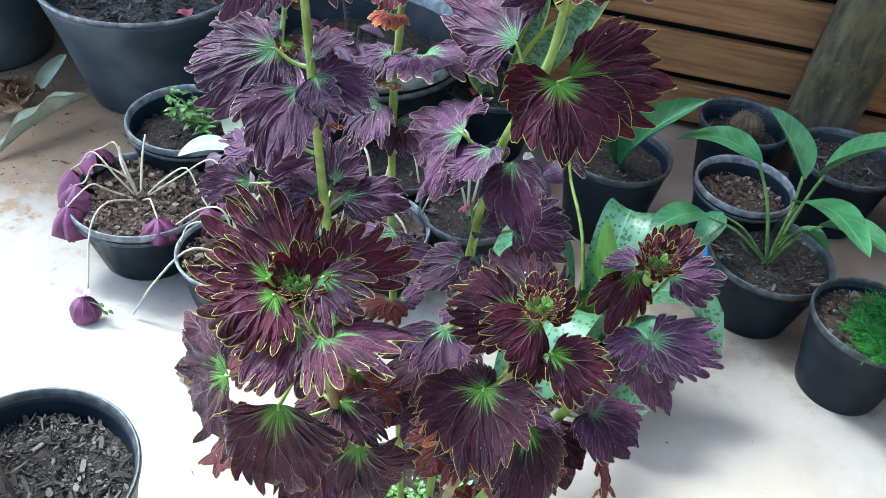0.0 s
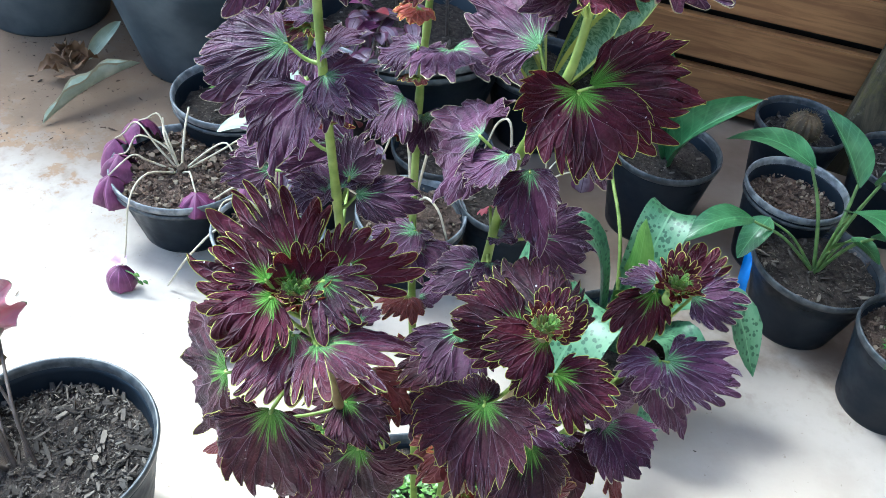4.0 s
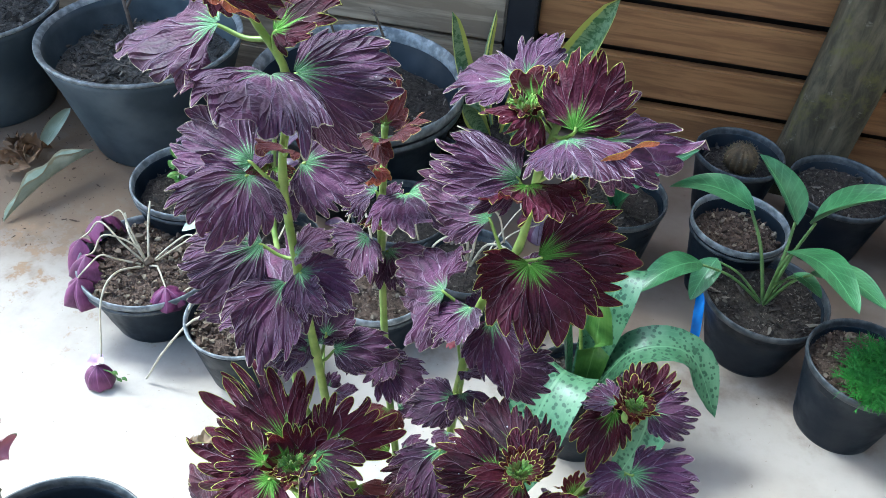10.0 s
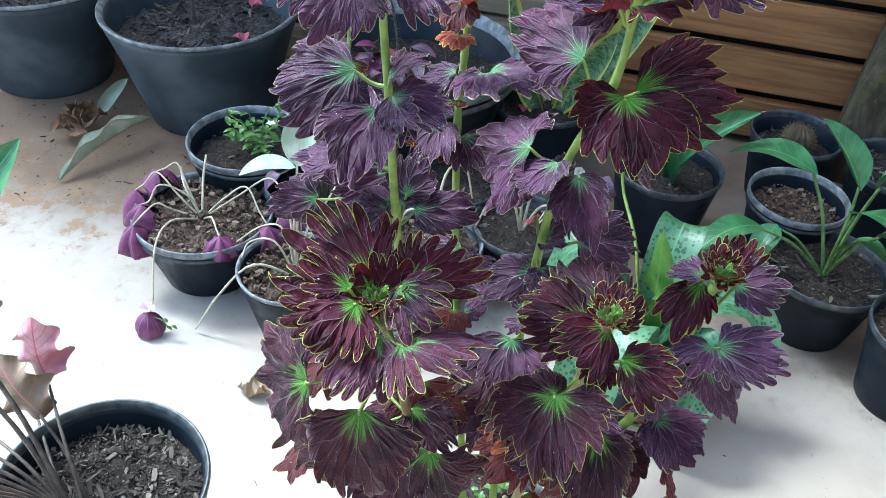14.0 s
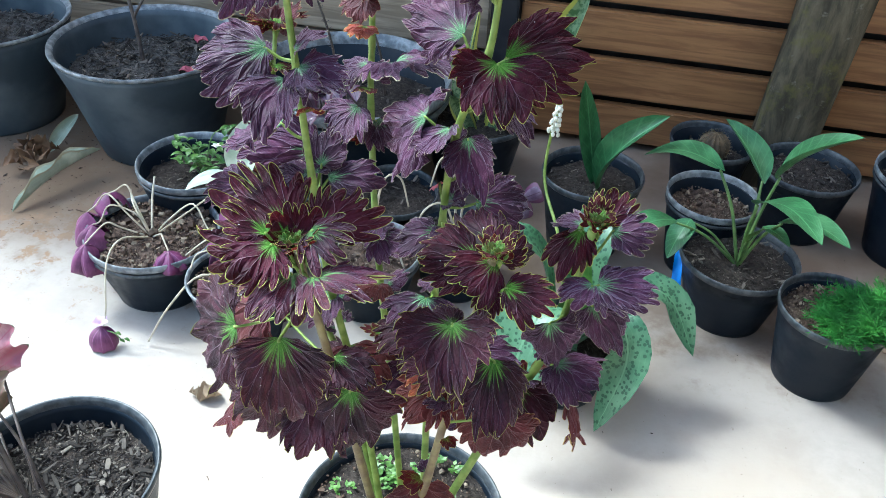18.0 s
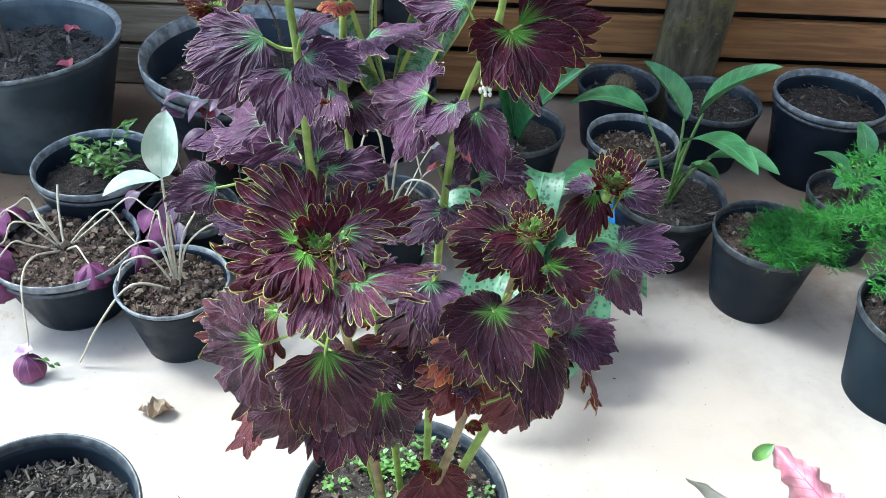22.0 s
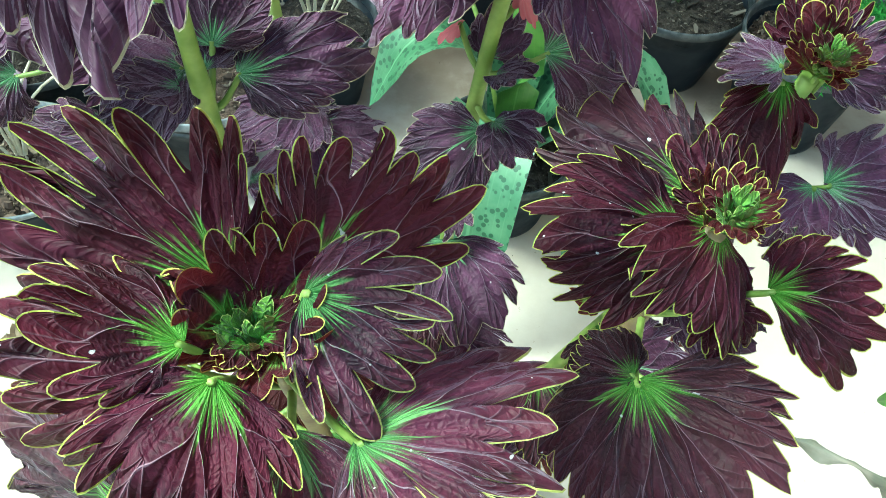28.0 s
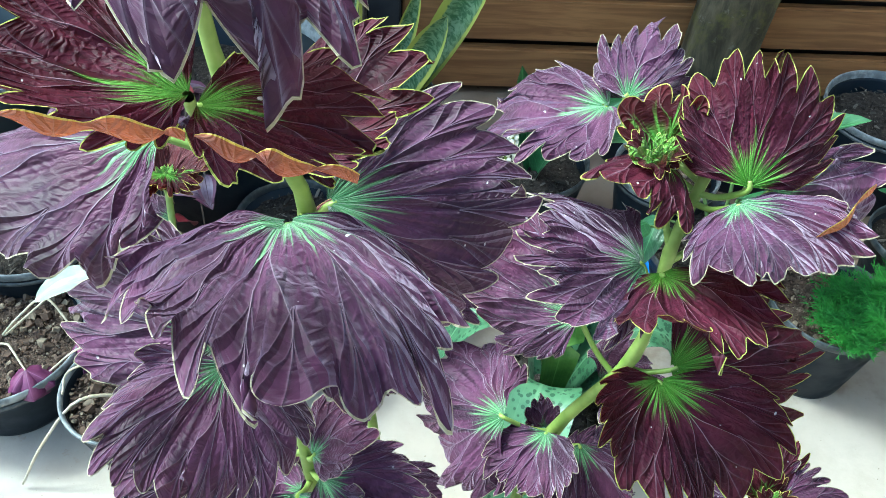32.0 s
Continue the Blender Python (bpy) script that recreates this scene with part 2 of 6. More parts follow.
def blade_mat(name, a, b, rib=(0.2, 0.36, 0.12), edge=None, edge_at=0.8, rough=0.35, spots=None, ribs=9.0, side=0.0):
    """Smooth leaf with a midrib and faint long veins; u runs across (-1 to 1), v along."""
    k = Mat(name, rough)
    _, u, v = k.uv("leaf")
    au = k.math("ABSOLUTE", u)
    c = k.mix(k.ramp(k.noise(30, 4), 0.35, 0.7), a, b)
    wave = k.math("ABSOLUTE", k.math("SUBTRACT", k.math("FRACT", k.math("MULTIPLY", au, ribs * 0.5)), 0.5))
    c = k.mix(k.math("MULTIPLY", k.ramp(wave, 0.1, 0.0), 0.25), c, rib)
    if side:
        slant = k.math("MULTIPLY", k.math("SUBTRACT", v, k.math("MULTIPLY", au, 0.22)), 8.0)
        branch = k.math("ABSOLUTE", k.math("SUBTRACT", k.math("FRACT", k.math("ADD", slant, k.math("MULTIPLY", k.noise(40, 2), 0.4))), 0.5))
        c = k.mix(k.math("MULTIPLY", k.ramp(branch, 0.13, 0.02), side), c, rib)
    if spots:
        sp = k.node("ShaderNodeTexVoronoi", Scale=165.0, Vector=k.xyz, Randomness=1.0).outputs["Distance"]
        c = k.mix(k.ramp(k.math("ADD", sp, k.math("MULTIPLY", k.noise(60, 2), 0.4)), 0.64, 0.52), c, spots)
    c = k.mix(k.ramp(au, 0.06, 0.02), c, rib)
    if edge:
        c = k.mix(k.ramp(k.math("ADD", au, k.math("MULTIPLY", k.math("SUBTRACT", k.noise(50, 3), 0.5), 0.2)), edge_at, edge_at + 0.06), c, edge)
    k.color(c)
    return k.bump(k.math("ADD", k.math("MULTIPLY", wave, 0.6), k.noise(120, 3)), 0.3, 0.001).m


lily_leaf = blade_mat("lily_leaf", (0.03, 0.105, 0.036), (0.072, 0.195, 0.075), (0.12, 0.28, 0.12), None, 0.8, 0.34, None, 11.0, 0.28)
k = Mat("snake_leaf", 0.4)
_, u, v = k.uv("leaf")
au = k.math("ABSOLUTE", u)
bands = k.noise(2.2, 5, k.node("ShaderNodeCombineXYZ", X=k.math("MULTIPLY", u, 0.9), Y=k.math("MULTIPLY", v, 13.0), Z=k.math("MULTIPLY", k.rand(), 9.0)).outputs[0], 0.65, 0.8)
c = k.mix(k.ramp(bands, 0.4, 0.58), (0.055, 0.125, 0.05), (0.22, 0.31, 0.18))
c = k.mix(k.ramp(k.math("ADD", au, k.math("MULTIPLY", k.math("SUBTRACT", bands, 0.5), 0.2)), 0.7, 0.78), c, (0.46, 0.47, 0.1))
snake_leaf = k.color(c).bump(bands, 0.2, 0.001).m
spotted_leaf = blade_mat("spotted_leaf", (0.05, 0.13, 0.06), (0.105, 0.21, 0.11), (0.13, 0.25, 0.13), None, 0.8, 0.42, (0.022, 0.07, 0.032))
white_leaf = blade_mat("white_leaf", (0.32, 0.4, 0.3), (0.6, 0.66, 0.55), (0.36, 0.46, 0.32))
pink_leaf = blade_mat("pink_leaf", (0.36, 0.12, 0.16), (0.58, 0.33, 0.36), (0.42, 0.09, 0.15), (0.12, 0.17, 0.09), 0.95, 0.4, None, 9.0, 0.6)
grey_leaf = blade_mat("grey_leaf", (0.12, 0.115, 0.085), (0.24, 0.21, 0.17), (0.16, 0.17, 0.12))
green_pink_leaf = blade_mat("green_pink_leaf", (0.13, 0.1, 0.06), (0.24, 0.17, 0.11), (0.34, 0.13, 0.13), None, 0.8, 0.35, None, 9.0, 0.5)
clover_leaf = blade_mat("clover_leaf", (0.085, 0.014, 0.055), (0.2, 0.045, 0.135), (0.24, 0.08, 0.18), None, 0.8, 0.5)
spider_leaf = blade_mat("spider_leaf", (0.07, 0.035, 0.07), (0.26, 0.2, 0.26), (0.05, 0.02, 0.04), (0.1, 0.03, 0.07), 0.6, 0.35, None, 3.0)
dead_leaf = blade_mat("dead_leaf", (0.33, 0.37, 0.27), (0.52, 0.56, 0.43), (0.44, 0.47, 0.34), (0.36, 0.32, 0.2), 0.88, 0.7)
brown_leaf = blade_mat("brown_leaf", (0.14, 0.08, 0.04), (0.3, 0.18, 0.1), (0.2, 0.1, 0.05), None, 0.8, 0.8)
tan_leaf = blade_mat("tan_leaf", (0.34, 0.24, 0.15), (0.5, 0.4, 0.28), (0.36, 0.26, 0.16), None, 0.8, 0.8)
weed_leaf = blade_mat("weed_leaf", (0.05, 0.13, 0.022), (0.13, 0.25, 0.05), (0.16, 0.28, 0.08))
needle_leaf = blade_mat("needle_leaf", (0.016, 0.115, 0.008), (0.052, 0.23, 0.02), (0.04, 0.17, 0.018), None, 0.8, 0.75)

k = Mat("nursery_plastic", 0.5, 0, 0.2)
dust = k.math("MULTIPLY", k.ramp(k.noise(14, 6), 0.4, 0.75), 0.55)
k.color(k.mix(dust, (0.006, 0.011, 0.019), (0.022, 0.03, 0.04)))
k.put(k.ramp(k.noise(30, 5), 0.3, 0.7, 0.32, 0.6), k.p.inputs["Roughness"])
pot_plastic = k.bump(k.noise(160, 3), 0.12, 0.001).m

# black plastic with the bright haze over the far-left pots painted in as paler colour
k = Mat("hazed_plastic", 0.5, 0, 0.4)
k.color(k.mix(k.ramp(k.noise(9, 6), 0.38, 0.7), (0.028, 0.042, 0.056), (0.085, 0.105, 0.12)))
hazed_plastic = k.bump(k.noise(160, 3), 0.12, 0.001).m

k = Mat("worn_rim", 0.42, 0, 0.5)
k.color(k.mix(k.ramp(k.noise(90, 6), 0.35, 0.7), (0.025, 0.031, 0.038), (0.085, 0.093, 0.1)))
rim_plastic = k.bump(k.noise(200, 3), 0.15, 0.001).m

# paler copy of the worn rim, its bright highlight painted into the colour
k = Mat("scuffed_highlit_rim", 0.36, 0, 0.5)
k.color(k.mix(k.ramp(k.noise(70, 6), 0.35, 0.7), (0.11, 0.12, 0.132), (0.3, 0.32, 0.335)))
pale_rim = k.bump(k.noise(200, 3), 0.15, 0.001).m

k = Mat("grey_pot_plastic", 0.6, 0, 0.12)
k.color(k.mix(k.ramp(k.noise(12, 6), 0.35, 0.72), (0.008, 0.018, 0.028), (0.018, 0.03, 0.042)))
grey_plastic = k.bump(k.noise(160, 3), 0.12, 0.001).m


def soil_mat(name, a, b, c):
    k = Mat(name, 0.95, 0, 0.2)
    n = k.noise(130, 8, None, 0.7)
    col = k.mix(k.ramp(n, 0.35, 0.65), a, b)
    k.color(k.mix(k.ramp(k.noise(240, 3), 0.62, 0.72), col, c))
    return k.bump(k.math("ADD", n, k.noise(420, 4)), 0.9, 0.005).m


soil = soil_mat("potting_soil", (0.025, 0.02, 0.018), (0.075, 0.06, 0.05), (0.17, 0.15, 0.12))
grey_soil = soil_mat("grey_soil", (0.05, 0.045, 0.042), (0.13, 0.12, 0.11), (0.26, 0.24, 0.21))
brown_soil = soil_mat("brown_soil", (0.06, 0.042, 0.032), (0.16, 0.11, 0.085), (0.27, 0.22, 0.17))


def chip_mat(name, stops):
    k = Mat(name, 0.9, 0, 0.2)
    r = k.node("ShaderNodeNewGeometry").outputs["Random Per Island"]
    c = k.mix(k.ramp(r, 0.0, 0.45), stops[0], stops[1])
    c = k.mix(k.ramp(r, 0.62, 0.95), c, stops[2])
    k.color(k.mix(k.math("MULTIPLY", k.noise(220, 4), 0.5), c, (0.02, 0.016, 0.013)))
    return k.bump(k.noise(500, 3), 0.5, 0.001).m


bark = chip_mat("bark_chips", ((0.02, 0.017, 0.015), (0.07, 0.06, 0.052), (0.22, 0.19, 0.16)))
crumb = chip_mat("soil_crumbs", ((0.05, 0.034, 0.026), (0.15, 0.1, 0.075), (0.32, 0.26, 0.19)))

# cream cement floor, dusty, with brown earth stains near the wall
k = Mat("cement_floor", 0.62, 0, 0.35)
big, mid, fine = k.noise(1.7, 6), k.noise(11, 6, None, 0.65), k.noise(90, 5, None, 0.7)
c = k.mix(k.ramp(mid, 0.3, 0.7), (0.4, 0.345, 0.295), (0.49, 0.435, 0.38))
c = k.mix(k.ramp(big, 0.42, 0.62, 0, 0.6), c, (0.42, 0.335, 0.25))
c = k.mix(k.ramp(k.noise(5.5, 7, None, 0.7), 0.5, 0.72, 0, 0.4), c, (0.36, 0.3, 0.235))
pos = k.node("ShaderNodeSeparateXYZ", Vector=k.xyz)
patch = k.node("ShaderNodeVectorMath", i0=k.xyz, i1=(-0.95, 1.3, 0))
patch.operation = "DISTANCE"
soiled = k.ramp(k.math("ADD", patch.outputs["Value"], k.math("MULTIPLY", k.math("SUBTRACT", mid, 0.5), 0.75)), 0.5, 0.3)
speckle = k.ramp(k.math("ADD", k.noise(24, 7, None, 0.75), k.math("MULTIPLY", soiled, 0.16)), 0.56, 0.66)
c = k.mix(k.math("MULTIPLY", soiled, 0.62), c, (0.2, 0.14, 0.09))
reach = k.ramp(k.math("ADD", patch.outputs["Value"], k.math("MULTIPLY", k.math("SUBTRACT", mid, 0.5), 0.5)), 0.85, 0.4)
c = k.mix(k.math("MULTIPLY", k.math("MULTIPLY", speckle, reach), 0.85), c, (0.29, 0.18, 0.1))
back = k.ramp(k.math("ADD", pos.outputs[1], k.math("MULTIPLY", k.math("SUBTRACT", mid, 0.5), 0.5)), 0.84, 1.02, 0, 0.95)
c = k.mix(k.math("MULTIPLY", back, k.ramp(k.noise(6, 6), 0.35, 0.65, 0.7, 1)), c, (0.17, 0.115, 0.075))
grit = k.ramp(k.noise(130, 3, None, 0.6), 0.69, 0.73)
c = k.mix(k.math("MULTIPLY", grit, 0.5), c, (0.2, 0.16, 0.12))
k.color(c)
cement = k.bump(k.math("ADD", fine, k.math("MULTIPLY", mid, 0.6)), 0.18, 0.002).m


def wood_mat(name, a, b, c, scale=1.0, rough=0.6):
    k = Mat(name, rough)
    v = k.node("ShaderNodeMapping", Vector=k.xyz, Scale=(2.2 * scale, 30 * scale, 30 * scale))
    k.put(k.node("ShaderNodeCombineXYZ", X=k.math("MULTIPLY", k.rand(), 7.0), Y=k.rand()).outputs[0], v.inputs["Location"])
    g = k.noise(2.4, 7, v.outputs[0], 0.62, 0.6)
    col = k.mix(k.ramp(g, 0.36, 0.66), a, b)
    col = k.mix(k.ramp(k.noise(4, 5), 0.5, 0.75, 0, 0.6), col, c)
    k.color(col)
    return k.bump(g, 0.3, 0.002).m


slat_wood = wood_mat("slat_wood", (0.2, 0.092, 0.036), (0.34, 0.168, 0.066), (0.24, 0.125, 0.06), 1.0, 0.5)
grey_wood = wood_mat("weathered_wood", (0.24, 0.18, 0.12), (0.46, 0.36, 0.25), (0.12, 0.085, 0.055), 0.8, 0.8)
k = Mat("mossy_post", 0.9, 0, 0.2)
drawn = k.node("ShaderNodeMapping", Vector=k.xyz, Scale=(14, 14, 3.2))
lump = k.noise(2.0, 6, drawn.outputs[0], 0.65, 0.5)
c = k.mix(k.ramp(lump, 0.34, 0.66), (0.05, 0.042, 0.028), (0.15, 0.125, 0.08))
c = k.mix(k.ramp(k.noise(11, 5, None, 0.7), 0.52, 0.66, 0, 0.7), c, (0.13, 0.12, 0.035))
c = k.mix(k.ramp(k.noise(30, 4, None, 0.7), 0.6, 0.7, 0, 0.5), c, (0.24, 0.22, 0.17))
k.color(c)
mossy_wood = k.bump(k.math("ADD", lump, k.math("MULTIPLY", k.noise(60, 5), 0.5)), 0.8, 0.006).m
k = Mat("dark_paint", 0.5)
k.color(k.mix(k.ramp(k.noise(20, 5), 0.4, 0.7), (0.012, 0.013, 0.018), (0.03, 0.03, 0.035)))
dark_paint = k.m
# dull colour for the added light-blocking walls
k = Mat("blocker_paint", 0.8)
k.color(k.mix(k.noise(3, 5), (0.2, 0.18, 0.16), (0.28, 0.26, 0.23)))
blocker_paint = k.m
k = Mat("cactus_skin", 0.7)
k.color(k.mix(k.ramp(k.noise(70, 4), 0.35, 0.7), (0.055, 0.038, 0.02), (0.13, 0.085, 0.04)))
cactus_skin = k.bump(k.noise(200, 3), 0.4, 0.002).m
k = Mat("blue_ribbon", 0.5)
k.color(k.mix(k.noise(60, 3), (0.01, 0.12, 0.5), (0.03, 0.25, 0.7)))
blue_plastic = k.m
k = Mat("white_petal", 0.5)
k.color(k.mix(k.noise(80, 3), (0.6, 0.58, 0.5), (0.8, 0.8, 0.7)))
white_petal = k.m
k = Mat("lilac_petal", 0.5)
k.color(k.mix(k.noise(80, 3), (0.45, 0.25, 0.5), (0.65, 0.5, 0.7)))
lilac_petal = k.m
k = Mat("pink_petal", 0.55)
k.color(k.mix(k.noise(70, 3), (0.34, 0.05, 0.085), (0.5, 0.14, 0.17)))
pink_petal = k.m
faded_leaf = blade_mat("faded_leaf", (0.22, 0.05, 0.04), (0.4, 0.13, 0.08), (0.3, 0.08, 0.06), (0.5, 0.38, 0.1), 0.85, 0.45)
red_blade = blade_mat("red_blade", (0.16, 0.016, 0.03), (0.3, 0.05, 0.06), (0.2, 0.04, 0.05))


# ---- mesh tools ----
def thing(name, at, label, category, group="", kind=""):
    ob = new(name)
    ob.empty_display_size = 0.02
    ob.matrix_world = Matrix.Translation(at)
    return tagged(ob, label, category, group, kind)


def part(name, mesh, material, parent, label="", smooth=True):
    """Links a bmesh or mesh, given in world places, as one mesh under its thing."""
    if isinstance(mesh, bmesh.types.BMesh):
        data = bpy.data.meshes.new(name)
        mesh.to_mesh(data)
        mesh.free()
    else:
        data = mesh
    data.materials.append(material)
    if smooth:
        data.polygons.foreach_set("use_smooth", [True] * len(data.polygons))
    ob = new(name, data)
    if parent:
        ob.parent = parent
        root = parent
        place = Vector((0, 0, 0))
        while root:
            place += root.location
            root = root.parent
        data.transform(Matrix.Translation(-place))
    if label:
        ob["label"] = label
    return ob


def grid_mesh(name, rows, uvs=None, closed=False):
    """A mesh from rows of points, each as long as the next; uvs alike."""
    n = len(rows[0])
    verts = [tuple(p) for row in rows for p in row]
    last = n if closed else n - 1
    faces = [(a * n + b, a * n + (b + 1) % n, (a + 1) * n + (b + 1) % n, (a + 1) * n + b) for a in range(len(rows) - 1) for b in range(last)]
    data = bpy.data.meshes.new(name)
    data.from_pydata(verts, [], faces)
    layer = data.uv_layers.new(name="leaf")
    flat = [q for row in uvs for q in row] if uvs else [(0, 0)] * len(verts)
    idx = np.zeros(len(data.loops), int)
    data.loops.foreach_get("vertex_index", idx)
    layer.data.foreach_set("uv", np.array(flat, float)[idx].ravel())
    return data


def smooth_line(points, steps=6):
    """Catmull-Rom line through the points."""
    p = [Vector(q) for q in points]
    p = [2 * p[0] - p[1]] + p + [2 * p[-1] - p[-2]]
    out = []
    for a, b, c, d in zip(p, p[1:], p[2:], p[3:]):
        for i in range(steps):
            t = i / steps
            out.append(0.5 * (2 * b + (c - a) * t + (2 * a - 5 * b + 4 * c - d) * t * t + (3 * b - a - 3 * c + d) * t**3))
    return out + [p[-2]]


def tube(name, points, r0, r1=None, sides=8, steps=6, knots=0.0):
    """A tapering round stem along a smooth line; knots swells it at the given points."""
    line = smooth_line(points, steps)
    r1 = r0 if r1 is None else r1
    rows, up = [], Vector((0.3, 1, 0.2))
    for i, q in enumerate(line):
        d = (line[min(i + 1, len(line) - 1)] - line[max(i - 1, 0)]).normalized()
        e1 = (up - d * up.dot(d)).normalized()
        e2 = d.cross(e1)
        r = r0 + (r1 - r0) * i / (len(line) - 1)
        if knots and i % steps == 0:
            r *= 1 + knots
        rows.append([q + r * (math.cos(a) * e1 + math.sin(a) * e2) for a in np.linspace(0, math.tau, sides, endpoint=False)])
    tip = [line[-1]] * sides
    return grid_mesh(name, rows + [tip], None, True)


def frame_of(base, tip, roll=0.0, up=(0, 0, 1)):
    """Along, across and normal of a leaf from base to tip."""
    e1 = (tip - base).normalized()
    up = Vector(up)
    if abs(e1.dot(up)) > 0.96:
        up = Vector((0, -1, 0.3)) * (1 if e1.z > 0 else -1)
    n = (up - e1 * up.dot(e1)).normalized()
    n = Matrix.Rotation(radians(roll), 3, e1) @ n
    return e1, n.cross(e1), n


RHO = (0.03, 0.09, 0.16, 0.23, 0.31, 0.39, 0.47, 0.55, 0.62, 0.69, 0.75, 0.81, 0.87, 0.93, 1.0)


def eased(x, at, values):
    """Values at the given places, eased from each one to the next."""
    at = np.array(at)
    i = np.clip(np.searchsorted(at, x) - 1, 0, len(at) - 2)
    t = np.clip((x - at[i]) / (at[i + 1] - at[i]), 0, 1)
    values = np.array(values)
    return values[i] + (values[i + 1] - values[i]) * (0.45 * t + 0.55 * t * t * (3 - 2 * t))


def fan_mesh(base, tip, one, two, teeth, tooth, cup, pleat, ruffle, seed, finger=1.5, margin=0.0009, curl=1.0):
    """Fan-shaped, toothed leaf that radiates from its stalk at base to its tip and to two places on its sides, with a narrow margin of even width."""
    base, tip, one, two = Vector(base), Vector(tip), Vector(one), Vector(two)
    e1, size = (tip - base).normalized(), (tip - base).length
    e2 = one - two
    e2 = (e2 - e1 * e2.dot(e1)).normalized()
    n = e1.cross(e2)
    if n.dot(Vector((0.0, -0.5, 0.8))) < 0:
        one, two, e2, n = two, one, -e2, -n
    sides = []
    for q, sign in ((two, -1), (one, 1)):
        d = q - base
        x, y, z = d.dot(e1), max(d.dot(e2) * sign, 0.15 * size), d.dot(n)
        a = min(max(math.atan2(y, x), 0.55), 2.3)
        sides.append((a, min(max(math.hypot(x, y), 0.45 * size), 1.6 * size), z))
    (a0, r0, z0), (a1, r1, z1) = sides
    end0, end1 = min(max(a0 + 0.62, 1.5), 2.85), min(max(a1 + 0.62, 1.5), 2.85)
    rng = random.Random(seed)
    ph, ph2, point = rng.uniform(0, 6.28), rng.uniform(0, 6.28), rng.uniform(0.3, 0.8)
    lobes, per = 2 * teeth + 1, 12
    long = np.array([rng.uniform(0.9, 1.07) for _ in range(lobes + 2)])
    lift = np.array([rng.uniform(-1, 1) for _ in range(lobes + 2)])
    slit = np.array([rng.uniform(0.55, 1.2) for _ in range(lobes + 3)])
    second = np.array([rng.choice((0, 0, 1, 1, -1)) for _ in range(lobes + 2)])
    curls = [(rng.uniform(-1.3, 1.3), rng.uniform(0.2, 0.45), curl * rng.uniform(-0.2, 0.13)) for _ in range(3)]
    count = lobes * per
    i = np.arange(count + 1)
    a = -end0 + (end0 + end1) * i / count
    u = np.clip(i / per + 0.3 * np.sin(1.3 * i / per + ph) * np.sin(math.pi * i / count), 0, lobes - 1e-6)
    lobe = u.astype(int)
    f = u - lobe
    c = np.where(a > 0, 0.38, 0.62)
    q = np.where(f < c, 1 - f / c, (f - c) / (1 - c))
    if finger > 2.8:
        notch = 0.3 * q**1.3 + 0.7 * q**3.6
    elif finger > 2:
        notch = 0.45 * q**1.3 + 0.55 * q**3
    else:
        notch = (0.65 + 0.25 * point) * q**1.1 + (0.35 - 0.25 * point) * q**3.5
        notch = np.maximum(0, notch - np.where(second[lobe] * (f - c) > 0, 0.24, 0) * np.exp(-(((q - 0.6) / 0.14) ** 2)))
    notch = notch * np.where(f < c, slit[lobe], slit[lobe + 1])
    reach = eased(a, (-end0, -a0, 0, a1, end1), (0.5 * r0, r0, size, r1, 0.5 * r1))
    tall = eased(a, (-end0, -a0, 0, a1, end1), (0.75 * z0, z0, 0, z1, 0.75 * z1))
    sway = sum(k * np.exp(-(((a - at) / w) ** 2)) for at, w, k in curls)
    wave = np.sin(2.6 * a + ph) + 0.6 * np.sin(5.3 * a + ph2)
    ridge = (np.abs(np.sin(math.pi * (f - 0.5))) * 2 - 1)
    margin = min(margin, size * 0.022)
    spot = (seed * 7.3) % 50

    def lifted(x, y, rho):
        h = tall * rho**1.35 + size * (pleat * rho * ridge + cup * (rho * (0.75 + 0.25 * np.cos(a)) - rho**2.1))
        h += size * (ruffle * rho**2.5 * wave + (0.15 if finger > 2.8 else 0.1) * rho**5 * lift[lobe] * (1 - notch) + sway * rho**3.2)
        row = []
        for j in range(count + 1):
            bump = 0.07 * rho * noise.noise(Vector((x[j] * 42 + spot, y[j] * 42, 0))) + 0.03 * noise.noise(Vector((x[j] * 140 + spot, y[j] * 140, 5)))
            row.append(base + e1 * x[j] + e2 * y[j] + n * (h[j] + bump * size))
        return row

    rows, uvs = [], []
    for rho in RHO:
        r = reach * rho * (1 + (long[lobe] - 1) * rho**3 * (1 - notch)) * (1 - (1.3 if finger > 2.8 else 1.15) * tooth * notch * rho**3.6)
        slant = a + 0.06 * rho**3 * np.sign(-a) * (1 - notch)
        x, y = r * np.cos(slant), r * np.sin(slant)
        rows.append(lifted(x, y, rho))
        uvs.append([(u[j] - teeth + 299.5, rho * 0.94) for j in i])
    dx, dy = np.gradient(x), np.gradient(y)
    run = np.hypot(dx, dy) + 1e-9
    out_x, out_y = dy / run, -dx / run
    flip = np.where(out_x * x + out_y * y < 0, -1, 1)
    rows.append(lifted(x + out_x * flip * margin, y + out_y * flip * margin, 1.02))
    uvs.append([(u[j] - teeth + 299.5, 1.0) for j in i])
    return grid_mesh("leaf", rows, uvs)


leaf_seed = [10]


def nearest(line, q):
    return min(line, key=lambda p: (p - q).length)


